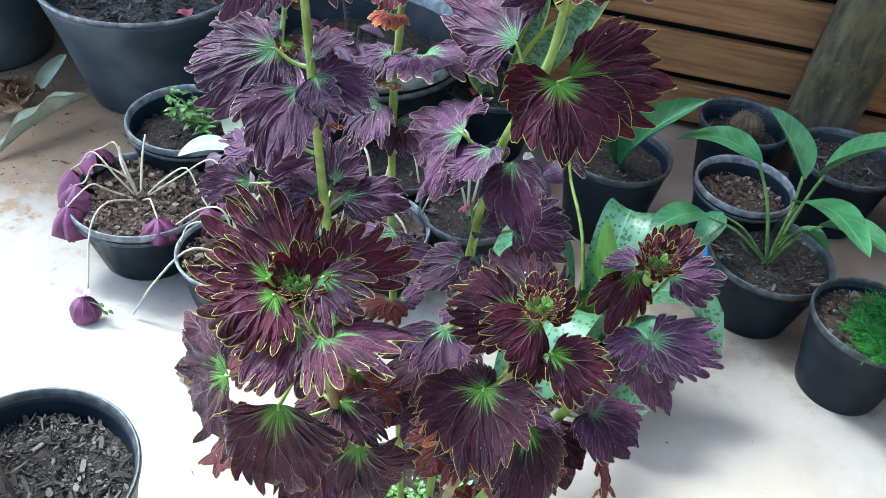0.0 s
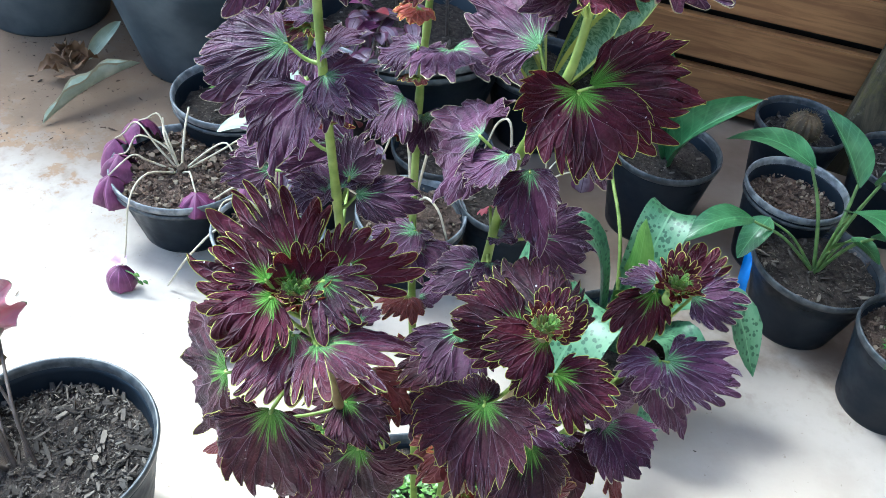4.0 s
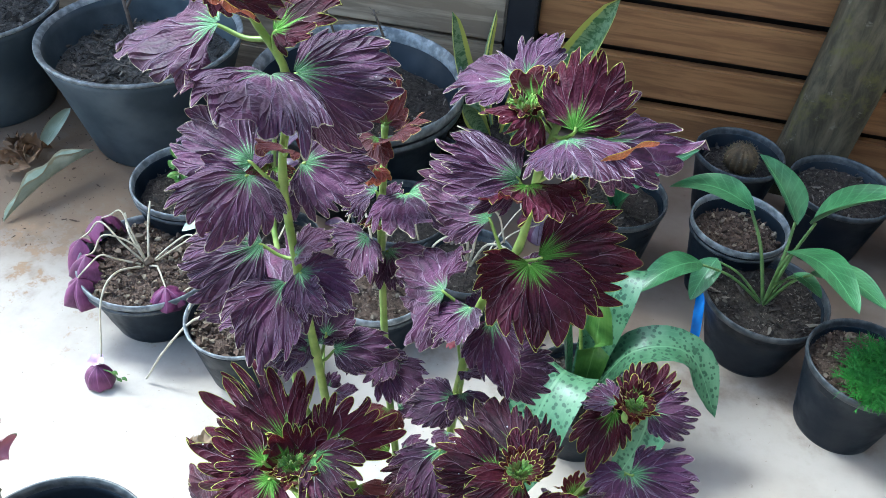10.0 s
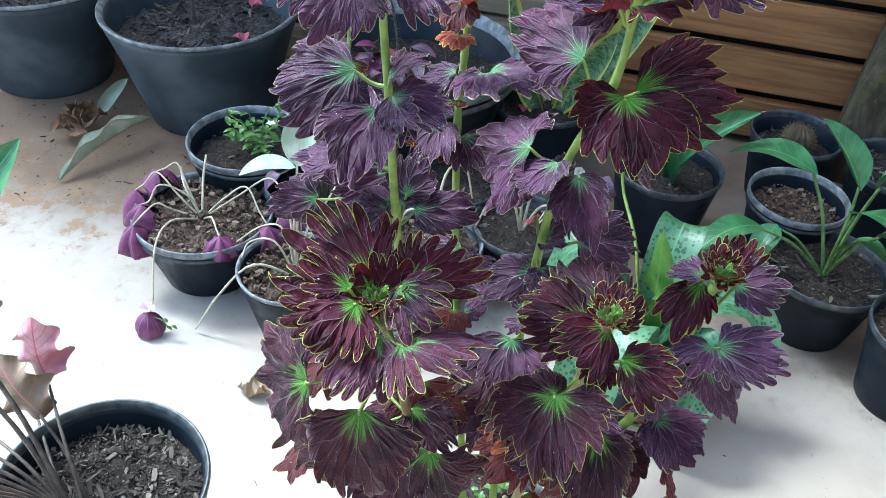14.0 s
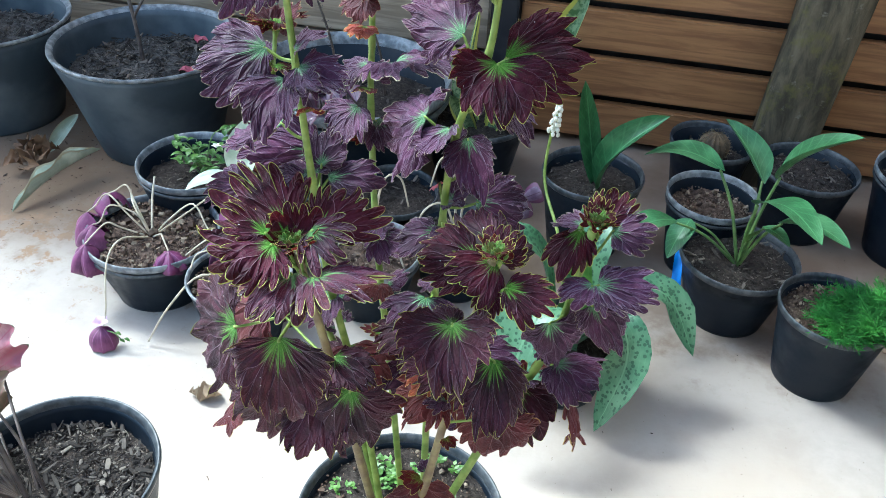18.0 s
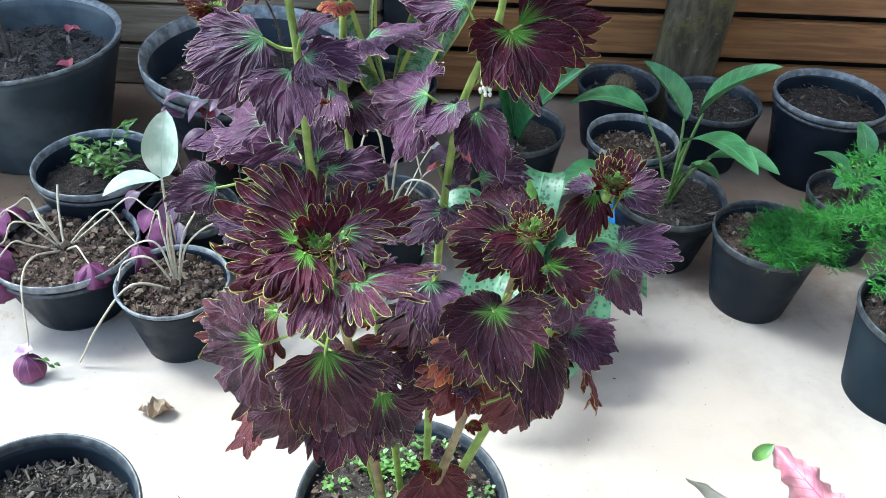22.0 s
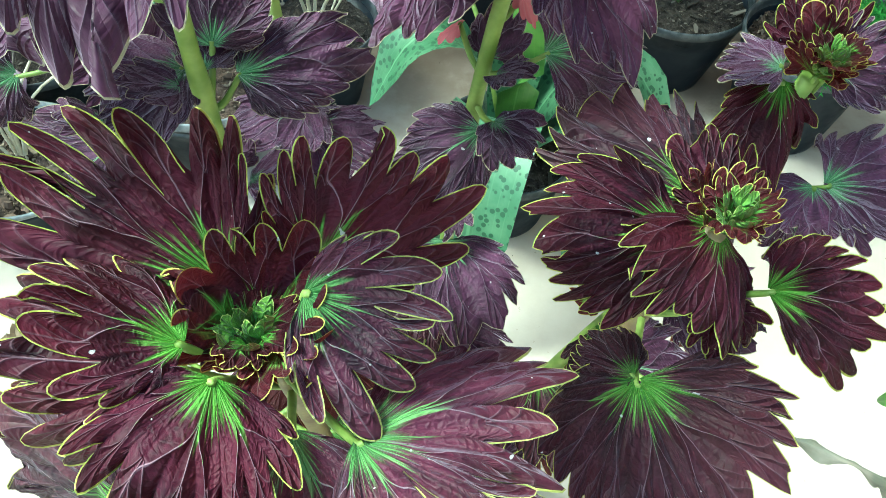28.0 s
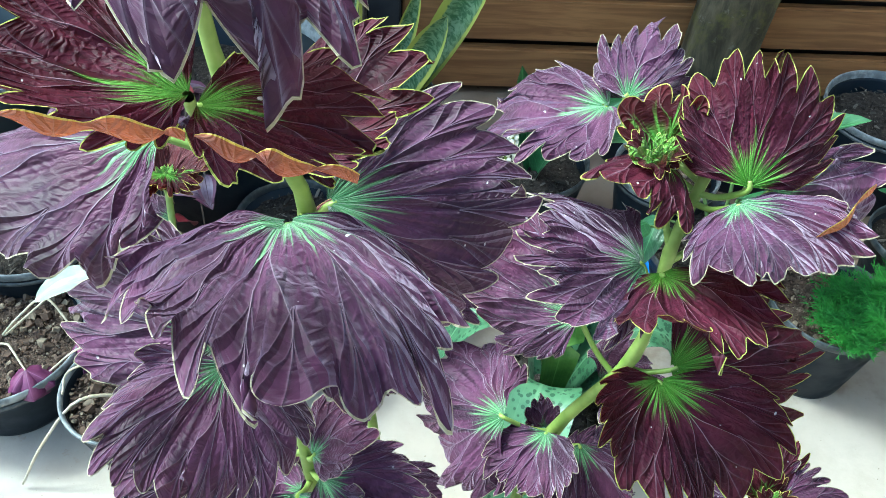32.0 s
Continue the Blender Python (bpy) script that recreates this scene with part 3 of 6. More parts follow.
def coleus_leaf(plant, line, base, tip, skin=None, one=None, two=None, wide=1.15, roll=0.0, teeth=8, tooth=0.2, cup=0.16, pleat=0.016, ruffle=0.05, label="", finger=1.5, stalked=True, curl=1.0):
    """One coleus leaf with its stalk to the stem's line; one and two: places on its sides."""
    leaf_seed[0] += 1
    b, t = Vector(base), Vector(tip)
    if one is None or two is None:
        e1, e2, n = frame_of(b, t, roll)
        size = (t - b).length
        flank = [b + e1 * size * 0.42 + e2 * size * 0.78 * wide * k + n * size * 0.05 for k in (1, -1)]
        if one is not None:
            d = Vector(one) - b
            flank = [Vector(one), b + 2 * e1 * d.dot(e1) - d + 2 * n * d.dot(n) * 0.5]
        one, two = flank
    ob = part("leaf", fan_mesh(b, t, one, two, teeth, tooth, cup, pleat, ruffle, leaf_seed[0], finger, 0.00038 if finger > 2.8 else 0.0003, curl), skin or purple_leaf, plant, label)
    root = nearest(line, b - Vector((0, 0, 0.035 if finger > 2.8 else 0.012)))
    if stalked and 0.004 < (root - b).length < 0.09:
        mid = root.lerp(b, 0.5) - Vector((0, 0, 0.003))
        part("leaf_stalk", tube("leaf_stalk", [root, mid, b - Vector((0, 0, 0.0015)), b + (t - b) * 0.05], 0.0013, 0.0009, 6, 4), coleus_stem, ob)
    return ob


def rim_mesh(points, wide, lobes):
    """A leaf's margin that has curled over: a wavy strip along a line of places, yellow on both edges."""
    line = smooth_line(points, 10)
    rows, uvs = [], []
    for i, q in enumerate(line):
        f = i / (len(line) - 1)
        d = (line[min(i + 1, len(line) - 1)] - line[max(i - 1, 0)]).normalized()
        up = (Vector((0, -0.25, 1)) - d * d.z).normalized()
        n = d.cross(up)
        w = wide * (0.18 + 0.82 * abs(math.sin(math.pi * lobes * f)) ** 0.8) * math.sin(math.pi * (0.06 + 0.88 * f)) ** 0.5
        sag = 0.5 * wide * math.sin(math.pi * lobes * f * 2 + 0.6)
        rows.append([q + up * (s * w * (0.75 if s > 0 else 0.45) + 0.35 * sag) + n * (0.35 * w * (1 - s * s)) for s in (-1, -0.86, -0.4, 0.1, 0.5, 0.88, 1)])
        uvs.append([(f * 4 + 300, v) for v in (1, 0.94, 0.8, 0.7, 0.8, 0.94, 1)])
    return grid_mesh("leaf_rim", rows, uvs)


def blade_mesh(base, tip, wide, roll=0.0, bend=0.15, cup=0.12, shape=(0.32, 1.0), nu=8, nv=14, wave=0.0, up=(0, 0, 1), wavy=0.0):
    """Long smooth leaf; shape: where it is widest along its length, and how blunt it is."""
    base, tip = Vector(base), Vector(tip)
    e1, e2, n = frame_of(base, tip, roll, up)
    size = (tip - base).length
    rows, uvs = [], []
    top, blunt = shape
    for i in range(nv + 1):
        v = i / nv
        g = v / top if v < top else 1 - ((v - top) / (1 - top))
        w = wide * 0.5 * max(math.sin(max(g, 0) * math.pi / 2), 0.0) ** (0.7 * blunt) + 0.0004
        row, uv = [], []
        for j in range(-nu // 2, nu // 2 + 1):
            u = 2 * j / nu
            edge = 1 + wavy * math.sin(v * 37 + (1.7 if u > 0 else 0)) * abs(u) ** 3
            h = bend * size * math.sin(v * math.pi) + cup * w * 2 * u * u + wave * math.sin(v * 17 + 2 * u) * u * u * w
            row.append(base + e1 * (v * size) + e2 * (u * w * edge) + n * h)
            uv.append((u, v))
        rows.append(row), uvs.append(uv)
    return grid_mesh("leaf", rows, uvs)


def arching(plant, points, wide, material):
    """A strap leaf along a line of places."""
    line = smooth_line(points, 5)
    rows, uvs = [], []
    for i, q in enumerate(line):
        v = i / (len(line) - 1)
        d = (line[min(i + 1, len(line) - 1)] - line[max(i - 1, 0)]).normalized()
        side = d.cross(Vector((0, 0, 1)))
        side = side.normalized() if side.length > 0.1 else Vector((1, 0, 0))
        n = side.cross(d)
        w = wide * 0.5 * (0.45 + 0.75 * math.sin(math.pi * min(v * 0.75 + 0.12, 1))) * (1 - max(0, v - 0.8) / 0.2) ** 0.6
        rows.append([q + side * (u * w) + n * (0.25 * w * u * u) for u in (-1, -0.6, -0.2, 0.2, 0.6, 1)])
        uvs.append([(u, v) for u in (-1, -0.6, -0.2, 0.2, 0.6, 1)])
    return part("leaf", grid_mesh("leaf", rows, uvs), material, plant)


def lathe(name, centre, profile, sides=56, wobble=0.0, seed=0):
    """Turns (radius, height) pairs about the centre's upright."""
    c = Vector(centre)
    rows = []
    for r, h in profile:
        rows.append([c + Vector((r * (1 + wobble * math.sin(2 * a + seed)) * math.cos(a), r * (1 + wobble * math.sin(2 * a + seed)) * math.sin(a), h)) for a in np.linspace(0, math.tau, sides, endpoint=False)])
    return grid_mesh(name, rows, None, True)


def chips_mesh(rng, c, radius, level, count, size, long=1.8, clod=False):
    """Loose crumbs and bark bits strewn over a pot's soil, as one mesh."""
    verts, faces = [], []
    for i in range(2 * count):
        r, a = radius * math.sqrt(rng.random()), rng.uniform(0, math.tau)
        fine = i % 2
        s = size * (rng.uniform(0.12, 0.35) if fine else 0.3 + 0.9 * rng.random() ** 3)
        m = Matrix.Translation((c[0] + r * math.cos(a), c[1] + r * math.sin(a), level + rng.uniform(-0.2, 0.6) * s)) @ Euler((rng.uniform(-0.7, 0.7), rng.uniform(-0.7, 0.7), rng.uniform(0, 6.3))).to_matrix().to_4x4()
        b = len(verts)
        lx, ly, lz = s * rng.uniform(0.5, long if fine else 1.3 * long), s * rng.uniform(0.2, 0.7), s * (rng.uniform(0.3, 0.6) if fine else rng.uniform(0.08, 0.26))
        if clod:
            lx, ly, lz = s * rng.uniform(0.6, 1.2), s * rng.uniform(0.5, 1.0), s * rng.uniform(0.4, 0.9)
        bow = rng.uniform(-0.3, 0.3) * ly
        for sx in (-1, 0, 1):
            for sy, sz in ((-1, -1), (1, -1), (1, 1), (-1, 1)):
                q = rng.uniform(0.25, 0.9) if sx else rng.uniform(0.8, 1.2)
                verts.append(tuple(m @ Vector((sx * lx * rng.uniform(0.7, 1.1) / 2, sy * ly * q / 2 + (0 if sx else bow), sz * lz * rng.uniform(0.5, 1.1) / 2))))
        faces += [(b + 3, b + 2, b + 1, b), (b + 8, b + 9, b + 10, b + 11)]
        for k in (0, 4):
            faces += [(b + k + j, b + k + (j + 1) % 4, b + k + 4 + (j + 1) % 4, b + k + 4 + j) for j in range(4)]
    data = bpy.data.meshes.new("bark_mulch")
    data.from_pydata(verts, [], faces)
    return data


def nursery_pot(x, y, r, h, label, base=0.7, fill=0.78, dirt=None, bits=None, chips=160, chip=0.008, plastic=None, rim=None, lip=0.006, ribs=0, group="black nursery pots", tilt=(0, 0)):
    """Tapered plastic pot with a rolled rim, filled with soil. Returns the pot and the soil's height."""
    rng = random.Random(int((x * 37 + y * 91) * 1000))
    pot = thing("nursery_pot", (x, y, 0), label, "plant pot", group)
    t = max(0.0022, r * 0.022)
    rb = r * base
    level = h * fill
    wall = [(rb * 0.0, 0.004), (rb * 0.93, 0.004), (rb * 0.985, 0.0), (rb, 0.004), (rb + (r - rb) * 0.3, h * 0.33), (rb + (r - rb) * 0.62, h * 0.66), (r * 0.965, h * 0.9), (r * 0.975, h - 2 * lip), (r * 0.955 - t, h - 2 * lip), (r * 0.94 - t, h * 0.9), (rb + (r - rb) * 0.55 - t, h * 0.55)]
    body = lathe("body", (x, y, 0), wall, 64, 0.006, x * 9)
    if ribs:
        for v in body.vertices:
            a = math.atan2(v.co.y - y, v.co.x - x)
            if 0.01 < v.co.z < h * 0.9:
                k = 1 + 0.012 * math.cos(a * ribs)
                v.co.x, v.co.y = x + (v.co.x - x) * k, y + (v.co.y - y) * k
    part("body", body, plastic or pot_plastic, pot)
    ring = [(r * 0.975 + 0.0005, h - 2 * lip), (r - 0.001, h - 1.9 * lip), (r, h - lip), (r - 0.0005, h - 0.25 * lip), (r - 0.0016, h), (r - 0.0034, h - 0.2 * lip), (r * 0.965 - t, h - lip), (r * 0.955 - t, h - 2 * lip)]
    part("rim", lathe("rim", (x, y, 0), ring, 72, 0.006, x * 9), rim or rim_plastic, pot, "worn greyish rolled rim")
    if rim is pale_rim and lip >= 0.006:
        low = h - 2.6 * lip
        ring = [(r * 0.972, low - lip), (r * 0.988, low - 0.8 * lip), (r * 0.99, low - 0.3 * lip), (r * 0.972, low)]
        part("lower_rim", lathe("lower_rim", (x, y, 0), ring, 72, 0.006, x * 9), rim_plastic, pot, "second moulded ring under the rim")
    rs = rb + (r - rb) * fill - t + 0.001
    rows = []
    for q in (0.001, 0.15, 0.3, 0.45, 0.6, 0.74, 0.87, 1.0):
        row = []
        for a in np.linspace(0, math.tau, 48, endpoint=False):
            px, py = x + rs * q * math.cos(a), y + rs * q * math.sin(a)
            row.append((px, py, level + 0.006 * (1 - q * q) + 0.007 * noise.noise(Vector((px * 45, py * 45, 3))) + 0.004 * noise.noise(Vector((px * 140, py * 140, 7)))))
        rows.append(row)
    part("soil", grid_mesh("soil", rows, None, True), dirt or soil, pot, "crumbly potting soil")
    if chips:
        tagged(part("bark_mulch", chips_mesh(rng, (x, y), rs * 0.95, level + 0.006, chips, chip, clod=bits is crumb), bits or bark, pot, "loose bark chips and crumbs", False), kind="stuff")
    return pot, level


# ---- structure ----
def box(name, lo, hi, material, parent=None, bevel=0.002, label=""):
    bm = bmesh.new()
    bmesh.ops.create_cube(bm, size=1)
    c = [(a + b) / 2 for a, b in zip(lo, hi)]
    for v in bm.verts:
        v.co = Vector([v.co[i] * (hi[i] - lo[i]) + c[i] for i in range(3)])
    if bevel:
        bmesh.ops.bevel(bm, geom=bm.edges[:], offset=bevel, segments=2, affect="EDGES")
    return part(name, bm, material, parent, label, False)


bm = bmesh.new()
bmesh.ops.create_grid(bm, x_segments=40, y_segments=40, size=1)
for v in bm.verts:
    v.co = Vector((math.copysign(abs(v.co.x) ** 3, v.co.x) * 30, math.copysign(abs(v.co.y) ** 3, v.co.y) * 30, 0))
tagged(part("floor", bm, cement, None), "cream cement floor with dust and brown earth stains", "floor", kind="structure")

WALL = 1.52
wall = thing("wall_back", (0.5, WALL, 0), "wall of horizontal reddish wooden slats with dark gaps", "wall", kind="structure")
box("backing", (-3.0, WALL + 0.06, 0.0), (3.2, WALL + 0.1, 2.6), dark_paint, wall, 0, "dark backing behind the slats")
for k in range(26):
    z = 0.0155 + 0.097 * k
    box("slat", (-0.125, WALL, z), (1.6, WALL + 0.022, z + 0.081), slat_wood, wall, 0.004)
box("post", (-0.182, WALL - 0.02, 0), (-0.128, WALL + 0.058, 2.6), dark_paint, wall, 0.003, "dark painted upright post")
for k, (z0, z1) in enumerate(((0.0, 0.085), (0.092, 0.172), (0.18, 0.35), (0.36, 0.55), (0.56, 1.2), (1.21, 1.9), (1.91, 2.6))):
    box("board", (-2.9, WALL + 0.004 * (k % 2), z0), (-0.186, WALL + 0.028, z1), grey_wood, wall, 0.004, "weathered pale board")

# unseen walls, added to cut sky light from the right and from behind
wall_right = box("wall_right", (1.604, -2.2, 0), (1.7, WALL + 0.1, 2.6), blocker_paint, None, 0)
tagged(wall_right, "unseen plain wall added on the right to block sky light", "wall", kind="structure")
wall_front = box("wall_front", (-1.2, -2.3, 0), (1.7, -2.204, 2.6), blocker_paint, None, 0)
tagged(wall_front, "unseen plain wall added behind the viewer to block sky light", "wall", kind="structure")

# rough mossy post in front of the slats
mossy = thing("timber_post", (0.41, 1.47, 0), "weathered grey-green timber post before the slat wall", "post")
rows = []
for z in np.linspace(0, 2.4, 40):
    x0, w = 0.405 + 0.065 * z, 0.059
    row = []
    for dx, dy in ((-w, -0.025), (-w * 0.9, -0.034), (-w * 0.3, -0.038), (w * 0.4, -0.036), (w * 0.9, -0.032), (w, -0.025), (w, 0.02), (0, 0.028), (-w, 0.02)):
        j = 0.005 * noise.noise(Vector((dx * 30, dy * 30, z * 9)))
        row.append((x0 + dx + j, 1.478 + dy + j * 0.5, z))
    rows.append(row)
part("beam", grid_mesh("beam", rows, None, True), mossy_wood, mossy)

# ---- pots ----
BLACK = "black plastic nursery pot with dark soil, standing on the cement floor"
coleus_pot, coleus_soil = nursery_pot(-0.084, 0.438, 0.111, 0.125, "black plastic nursery pot of soil and small weeds, holding the coleus", 0.72, 0.86, soil, crumb, 260, 0.007, lip=0.005)
front_pot, front_soil = nursery_pot(-0.431, 0.373, 0.103, 0.168, "large black nursery pot filled with coarse bark chips", 0.72, 0.78, soil, bark, 1500, 0.0085, lip=0.005)
oxalis_pot, oxalis_soil = nursery_pot(-0.586, 0.855, 0.102, 0.111, "shallow ribbed black pot with dry brown soil", 0.68, 0.86, brown_soil, crumb, 480, 0.011, rim=pale_rim, ribs=40)
bulb_pot, bulb_soil = nursery_pot(-0.415, 0.785, 0.077, 0.109, "small black pot with crumbly brown soil", 0.69, 0.8, brown_soil, crumb, 420, 0.011, rim=pale_rim, lip=0.003)
shrub_pot, shrub_soil = nursery_pot(-0.582, 1.004, 0.095, 0.15, "black pot with a small white-flowered seedling", 0.72, 0.75, soil, bark, 160, 0.008, rim=pale_rim)
big_pot_b, big_soil_b = nursery_pot(-0.807, 1.288, 0.18, 0.215, "wide deep black pot with dark soil and fallen pink petals", 0.66, 0.72, grey_soil, bark, 900, 0.012, hazed_plastic, pale_rim, 0.004)
big_pot_a, big_soil_a = nursery_pot(-1.17, 1.3, 0.17, 0.215, "wide deep black pot with a woody stump in dark soil", 0.68, 0.74, grey_soil, bark, 700, 0.012, hazed_plastic, pale_rim, 0.004)
big_pot_c, big_soil_c = nursery_pot(-0.39, 1.25, 0.182, 0.225, "wide dark grey pot with a thick glossy double rim", 0.68, 0.7, soil, bark, 200, 0.012, rim=pale_rim, lip=0.011)
snake_pot, snake_soil = nursery_pot(-0.17, 1.32, 0.1, 0.14, "black pot with a snake plant and red petals on the soil", 0.7, 0.8, soil, bark, 140, 0.009)
lily_pot_b, lily_soil_b = nursery_pot(0.061, 1.159, 0.086, 0.149, BLACK, 0.72, 0.8, soil, bark, 160, 0.008)
red_pot, red_soil = nursery_pot(0.26, 1.154, 0.076, 0.142, "black pot with a pale worn rim and reddish soil", 0.72, 0.75, brown_soil, crumb, 260, 0.009, rim=pale_rim)
lily_pot, lily_soil = nursery_pot(0.301, 1.027, 0.091, 0.118, "black pot with dark chunky soil, holding the broad-leaved lily", 0.68, 0.84, soil, bark, 260, 0.01)
cactus_pot, cactus_soil = nursery_pot(0.268, 1.367, 0.077, 0.13, "black pot with a round cactus against the slats", 0.72, 0.7, soil, bark, 60, 0.008)
spare_pot, spare_soil = nursery_pot(0.435, 1.318, 0.088, 0.13, BLACK, 0.72, 0.8, soil, bark, 200, 0.009)
spare_pot_b, spare_soil_b = nursery_pot(0.63, 1.285, 0.1, 0.165, "black pot with a pale double rim and bare dark soil", 0.72, 0.78, soil, bark, 220, 0.009, rim=pale_rim)
calathea_pot, calathea_soil = nursery_pot(0.739, 1.15, 0.083, 0.14, "black pot with a broad-leaved green seedling", 0.72, 0.8, soil, bark, 120, 0.008)
sprout_pot, sprout_soil = nursery_pot(0.6, 1.05, 0.07, 0.115, "small black pot with a young green plant", 0.72, 0.8, soil, bark, 100, 0.008)
fern_pot, fern_soil = nursery_pot(0.424, 0.915, 0.08, 0.132, "dusty black pot with a small asparagus fern", 0.72, 0.82, brown_soil, crumb, 260, 0.008)
fern_pot_b, fern_soil_b = nursery_pot(0.578, 0.731, 0.09, 0.15, "large blue-grey pot with a bushy asparagus fern", 0.74, 0.85, soil, bark, 160, 0.009, grey_plastic)
stalk_pot, stalk_soil = nursery_pot(-0.255, 0.905, 0.08, 0.105, "small pot with limp pale stalks and a light worn rim", 0.7, 0.8, brown_soil, crumb, 240, 0.009, rim=pale_rim)
stalk_pot_b, stalk_soil_b = nursery_pot(-0.262, 1.06, 0.08, 0.115, "black pot half hidden among the others", 0.72, 0.8, soil, bark, 120, 0.009)
stalk_pot_c, stalk_soil_c = nursery_pot(-0.135, 0.985, 0.075, 0.11, "black pot with pale arching stalks", 0.72, 0.8, soil, bark, 120, 0.009)
spider_pot, spider_soil = nursery_pot(-0.43, 0.95, 0.07, 0.11, "black pot with trailing purple leaves", 0.72, 0.8, soil, bark, 100, 0.008)
spotted_pot, spotted_soil = nursery_pot(0.06, 0.8, 0.075, 0.1, "small black pot with a spotted-leaved bulb plant", 0.72, 0.82, soil, bark, 120, 0.008)
front_pot_b, front_soil_b = nursery_pot(0.395, 0.31, 0.1, 0.122, "black pot with a pink-leaved caladium", 0.72, 0.8, soil, bark, 200, 0.01)

# ---- the coleus ----
coleus = thing("coleus_plant", (-0.084, 0.438, coleus_soil), "bushy coleus with ruffled dark purple leaves, green hearts and yellow edges", "potted plant")


def coleus_stem_line(points, r0, r1, material=coleus_stem):
    part("stem", tube("stem", points, r0, r1, 10, 6, 0.16), material, coleus)
    return smooth_line(points, 8)


S0 = coleus_soil - 0.01
s1 = coleus_stem_line([(-0.1, 0.435, S0), (-0.118, 0.42, 0.3), (-0.136, 0.4, 0.45), (-0.144, 0.393, 0.555), (-0.143, 0.374, 0.645), (-0.147, 0.374, 0.712), (-0.134, 0.36, 0.778), (-0.145, 0.348, 0.82), (-0.147, 0.346, 0.868)], 0.0037, 0.0013)
s2 = coleus_stem_line([(-0.085, 0.455, S0), (-0.105, 0.47, 0.3), (-0.123, 0.488, 0.437), (-0.137, 0.52, 0.55), (-0.134, 0.514, 0.61), (-0.13, 0.503, 0.662)], 0.0036, 0.0024)
s3 = coleus_stem_line([(-0.06, 0.435, S0), (-0.06, 0.437, 0.35), (-0.055, 0.433, 0.495), (-0.046, 0.424, 0.59), (-0.026, 0.414, 0.658), (-0.022, 0.422, 0.705), (-0.016, 0.428, 0.735)], 0.0036, 0.0019)
sa = coleus_stem_line([(-0.095, 0.415, S0), (-0.105, 0.375, 0.27), (-0.112, 0.335, 0.42), (-0.122, 0.303, 0.557)], 0.0042, 0.0028, old_stem)
sb = coleus_stem_line([(-0.075, 0.41, S0), (-0.045, 0.375, 0.27), (-0.022, 0.35, 0.42), (-0.002, 0.337, 0.55)], 0.0042, 0.0028, old_stem)
sc = coleus_stem_line([(-0.06, 0.42, S0), (0.005, 0.425, 0.3), (0.045, 0.42, 0.42), (0.06, 0.414, 0.535)], 0.0045, 0.003)
sl = coleus_stem_line([(-0.105, 0.445, S0), (-0.145, 0.445, 0.32), (-0.185, 0.45, 0.43), (-0.211, 0.5, 0.489), (-0.234, 0.54, 0.521), (-0.246, 0.575, 0.545), (-0.252, 0.6, 0.57)], 0.003, 0.002)

# tall stem with the drooping lilac leaves
LILAC = dict(teeth=8, tooth=0.16, ruffle=0.05, finger=2.5)
coleus_leaf(coleus, s1, (-0.145, 0.343, 0.868), (-0.127, 0.303, 0.85), purple_leaf, wide=0.8, teeth=5, tooth=0.3)
coleus_leaf(coleus, s1, (-0.15, 0.343, 0.868), (-0.142, 0.304, 0.855), purple_leaf, wide=0.6, teeth=4, tooth=0.3)
coleus_leaf(coleus, s1, (-0.142, 0.317, 0.839), (-0.174, 0.316, 0.845), maroon_leaf, (-0.165, 0.336, 0.846), (-0.152, 0.3005, 0.846), stalked=False, teeth=7, tooth=0.22, cup=0.05, curl=0.3)
coleus_leaf(coleus, s1, (-0.141, 0.3165, 0.838), (-0.115, 0.315, 0.834), maroon_leaf, (-0.122, 0.338, 0.8325), (-0.122, 0.302, 0.837), stalked=False, teeth=6, tooth=0.22, cup=0.05, curl=0.3)
part("leaf_rim", rim_mesh([(-0.157, 0.296, 0.8505), (-0.15, 0.297, 0.8485), (-0.143, 0.299, 0.8465), (-0.138, 0.2995, 0.8455)], 0.0034, 2.4), orange_leaf, coleus, "curled salmon rim edged in yellow")
part("leaf_rim", rim_mesh([(-0.137, 0.2995, 0.8455), (-0.131, 0.299, 0.8435), (-0.126, 0.299, 0.842), (-0.118, 0.3, 0.8395)], 0.0036, 2.5), orange_leaf, coleus, "curled salmon rim edged in yellow")
part("leaf_stalk", tube("leaf_stalk", [(-0.1425, 0.318, 0.838), (-0.145, 0.328, 0.828), (-0.1455, 0.338, 0.823), (-0.145, 0.348, 0.82)], 0.0009, 0.0011, 8, 6), coleus_stem, coleus)
coleus_leaf(coleus, s1, (-0.16, 0.355, 0.803), (-0.22, 0.364, 0.78), purple_leaf, (-0.2, 0.35, 0.782), (-0.2, 0.378, 0.795), teeth=5, tooth=0.22)
coleus_leaf(coleus, s1, (-0.135, 0.352, 0.805), (-0.103, 0.362, 0.818), maroon_leaf, (-0.118, 0.375, 0.82), (-0.112, 0.348, 0.812), teeth=5, tooth=0.24)
coleus_leaf(coleus, s1, (-0.136, 0.347, 0.787), (-0.136, 0.289, 0.8), purple_leaf, (-0.165, 0.313, 0.787), (-0.113, 0.297, 0.792), cup=0.34, **LILAC)
coleus_leaf(coleus, s1, (-0.129, 0.355, 0.785), (-0.083, 0.367, 0.779), purple_leaf, (-0.102, 0.386, 0.793), (-0.098, 0.344, 0.757), cup=0.2, **LILAC)
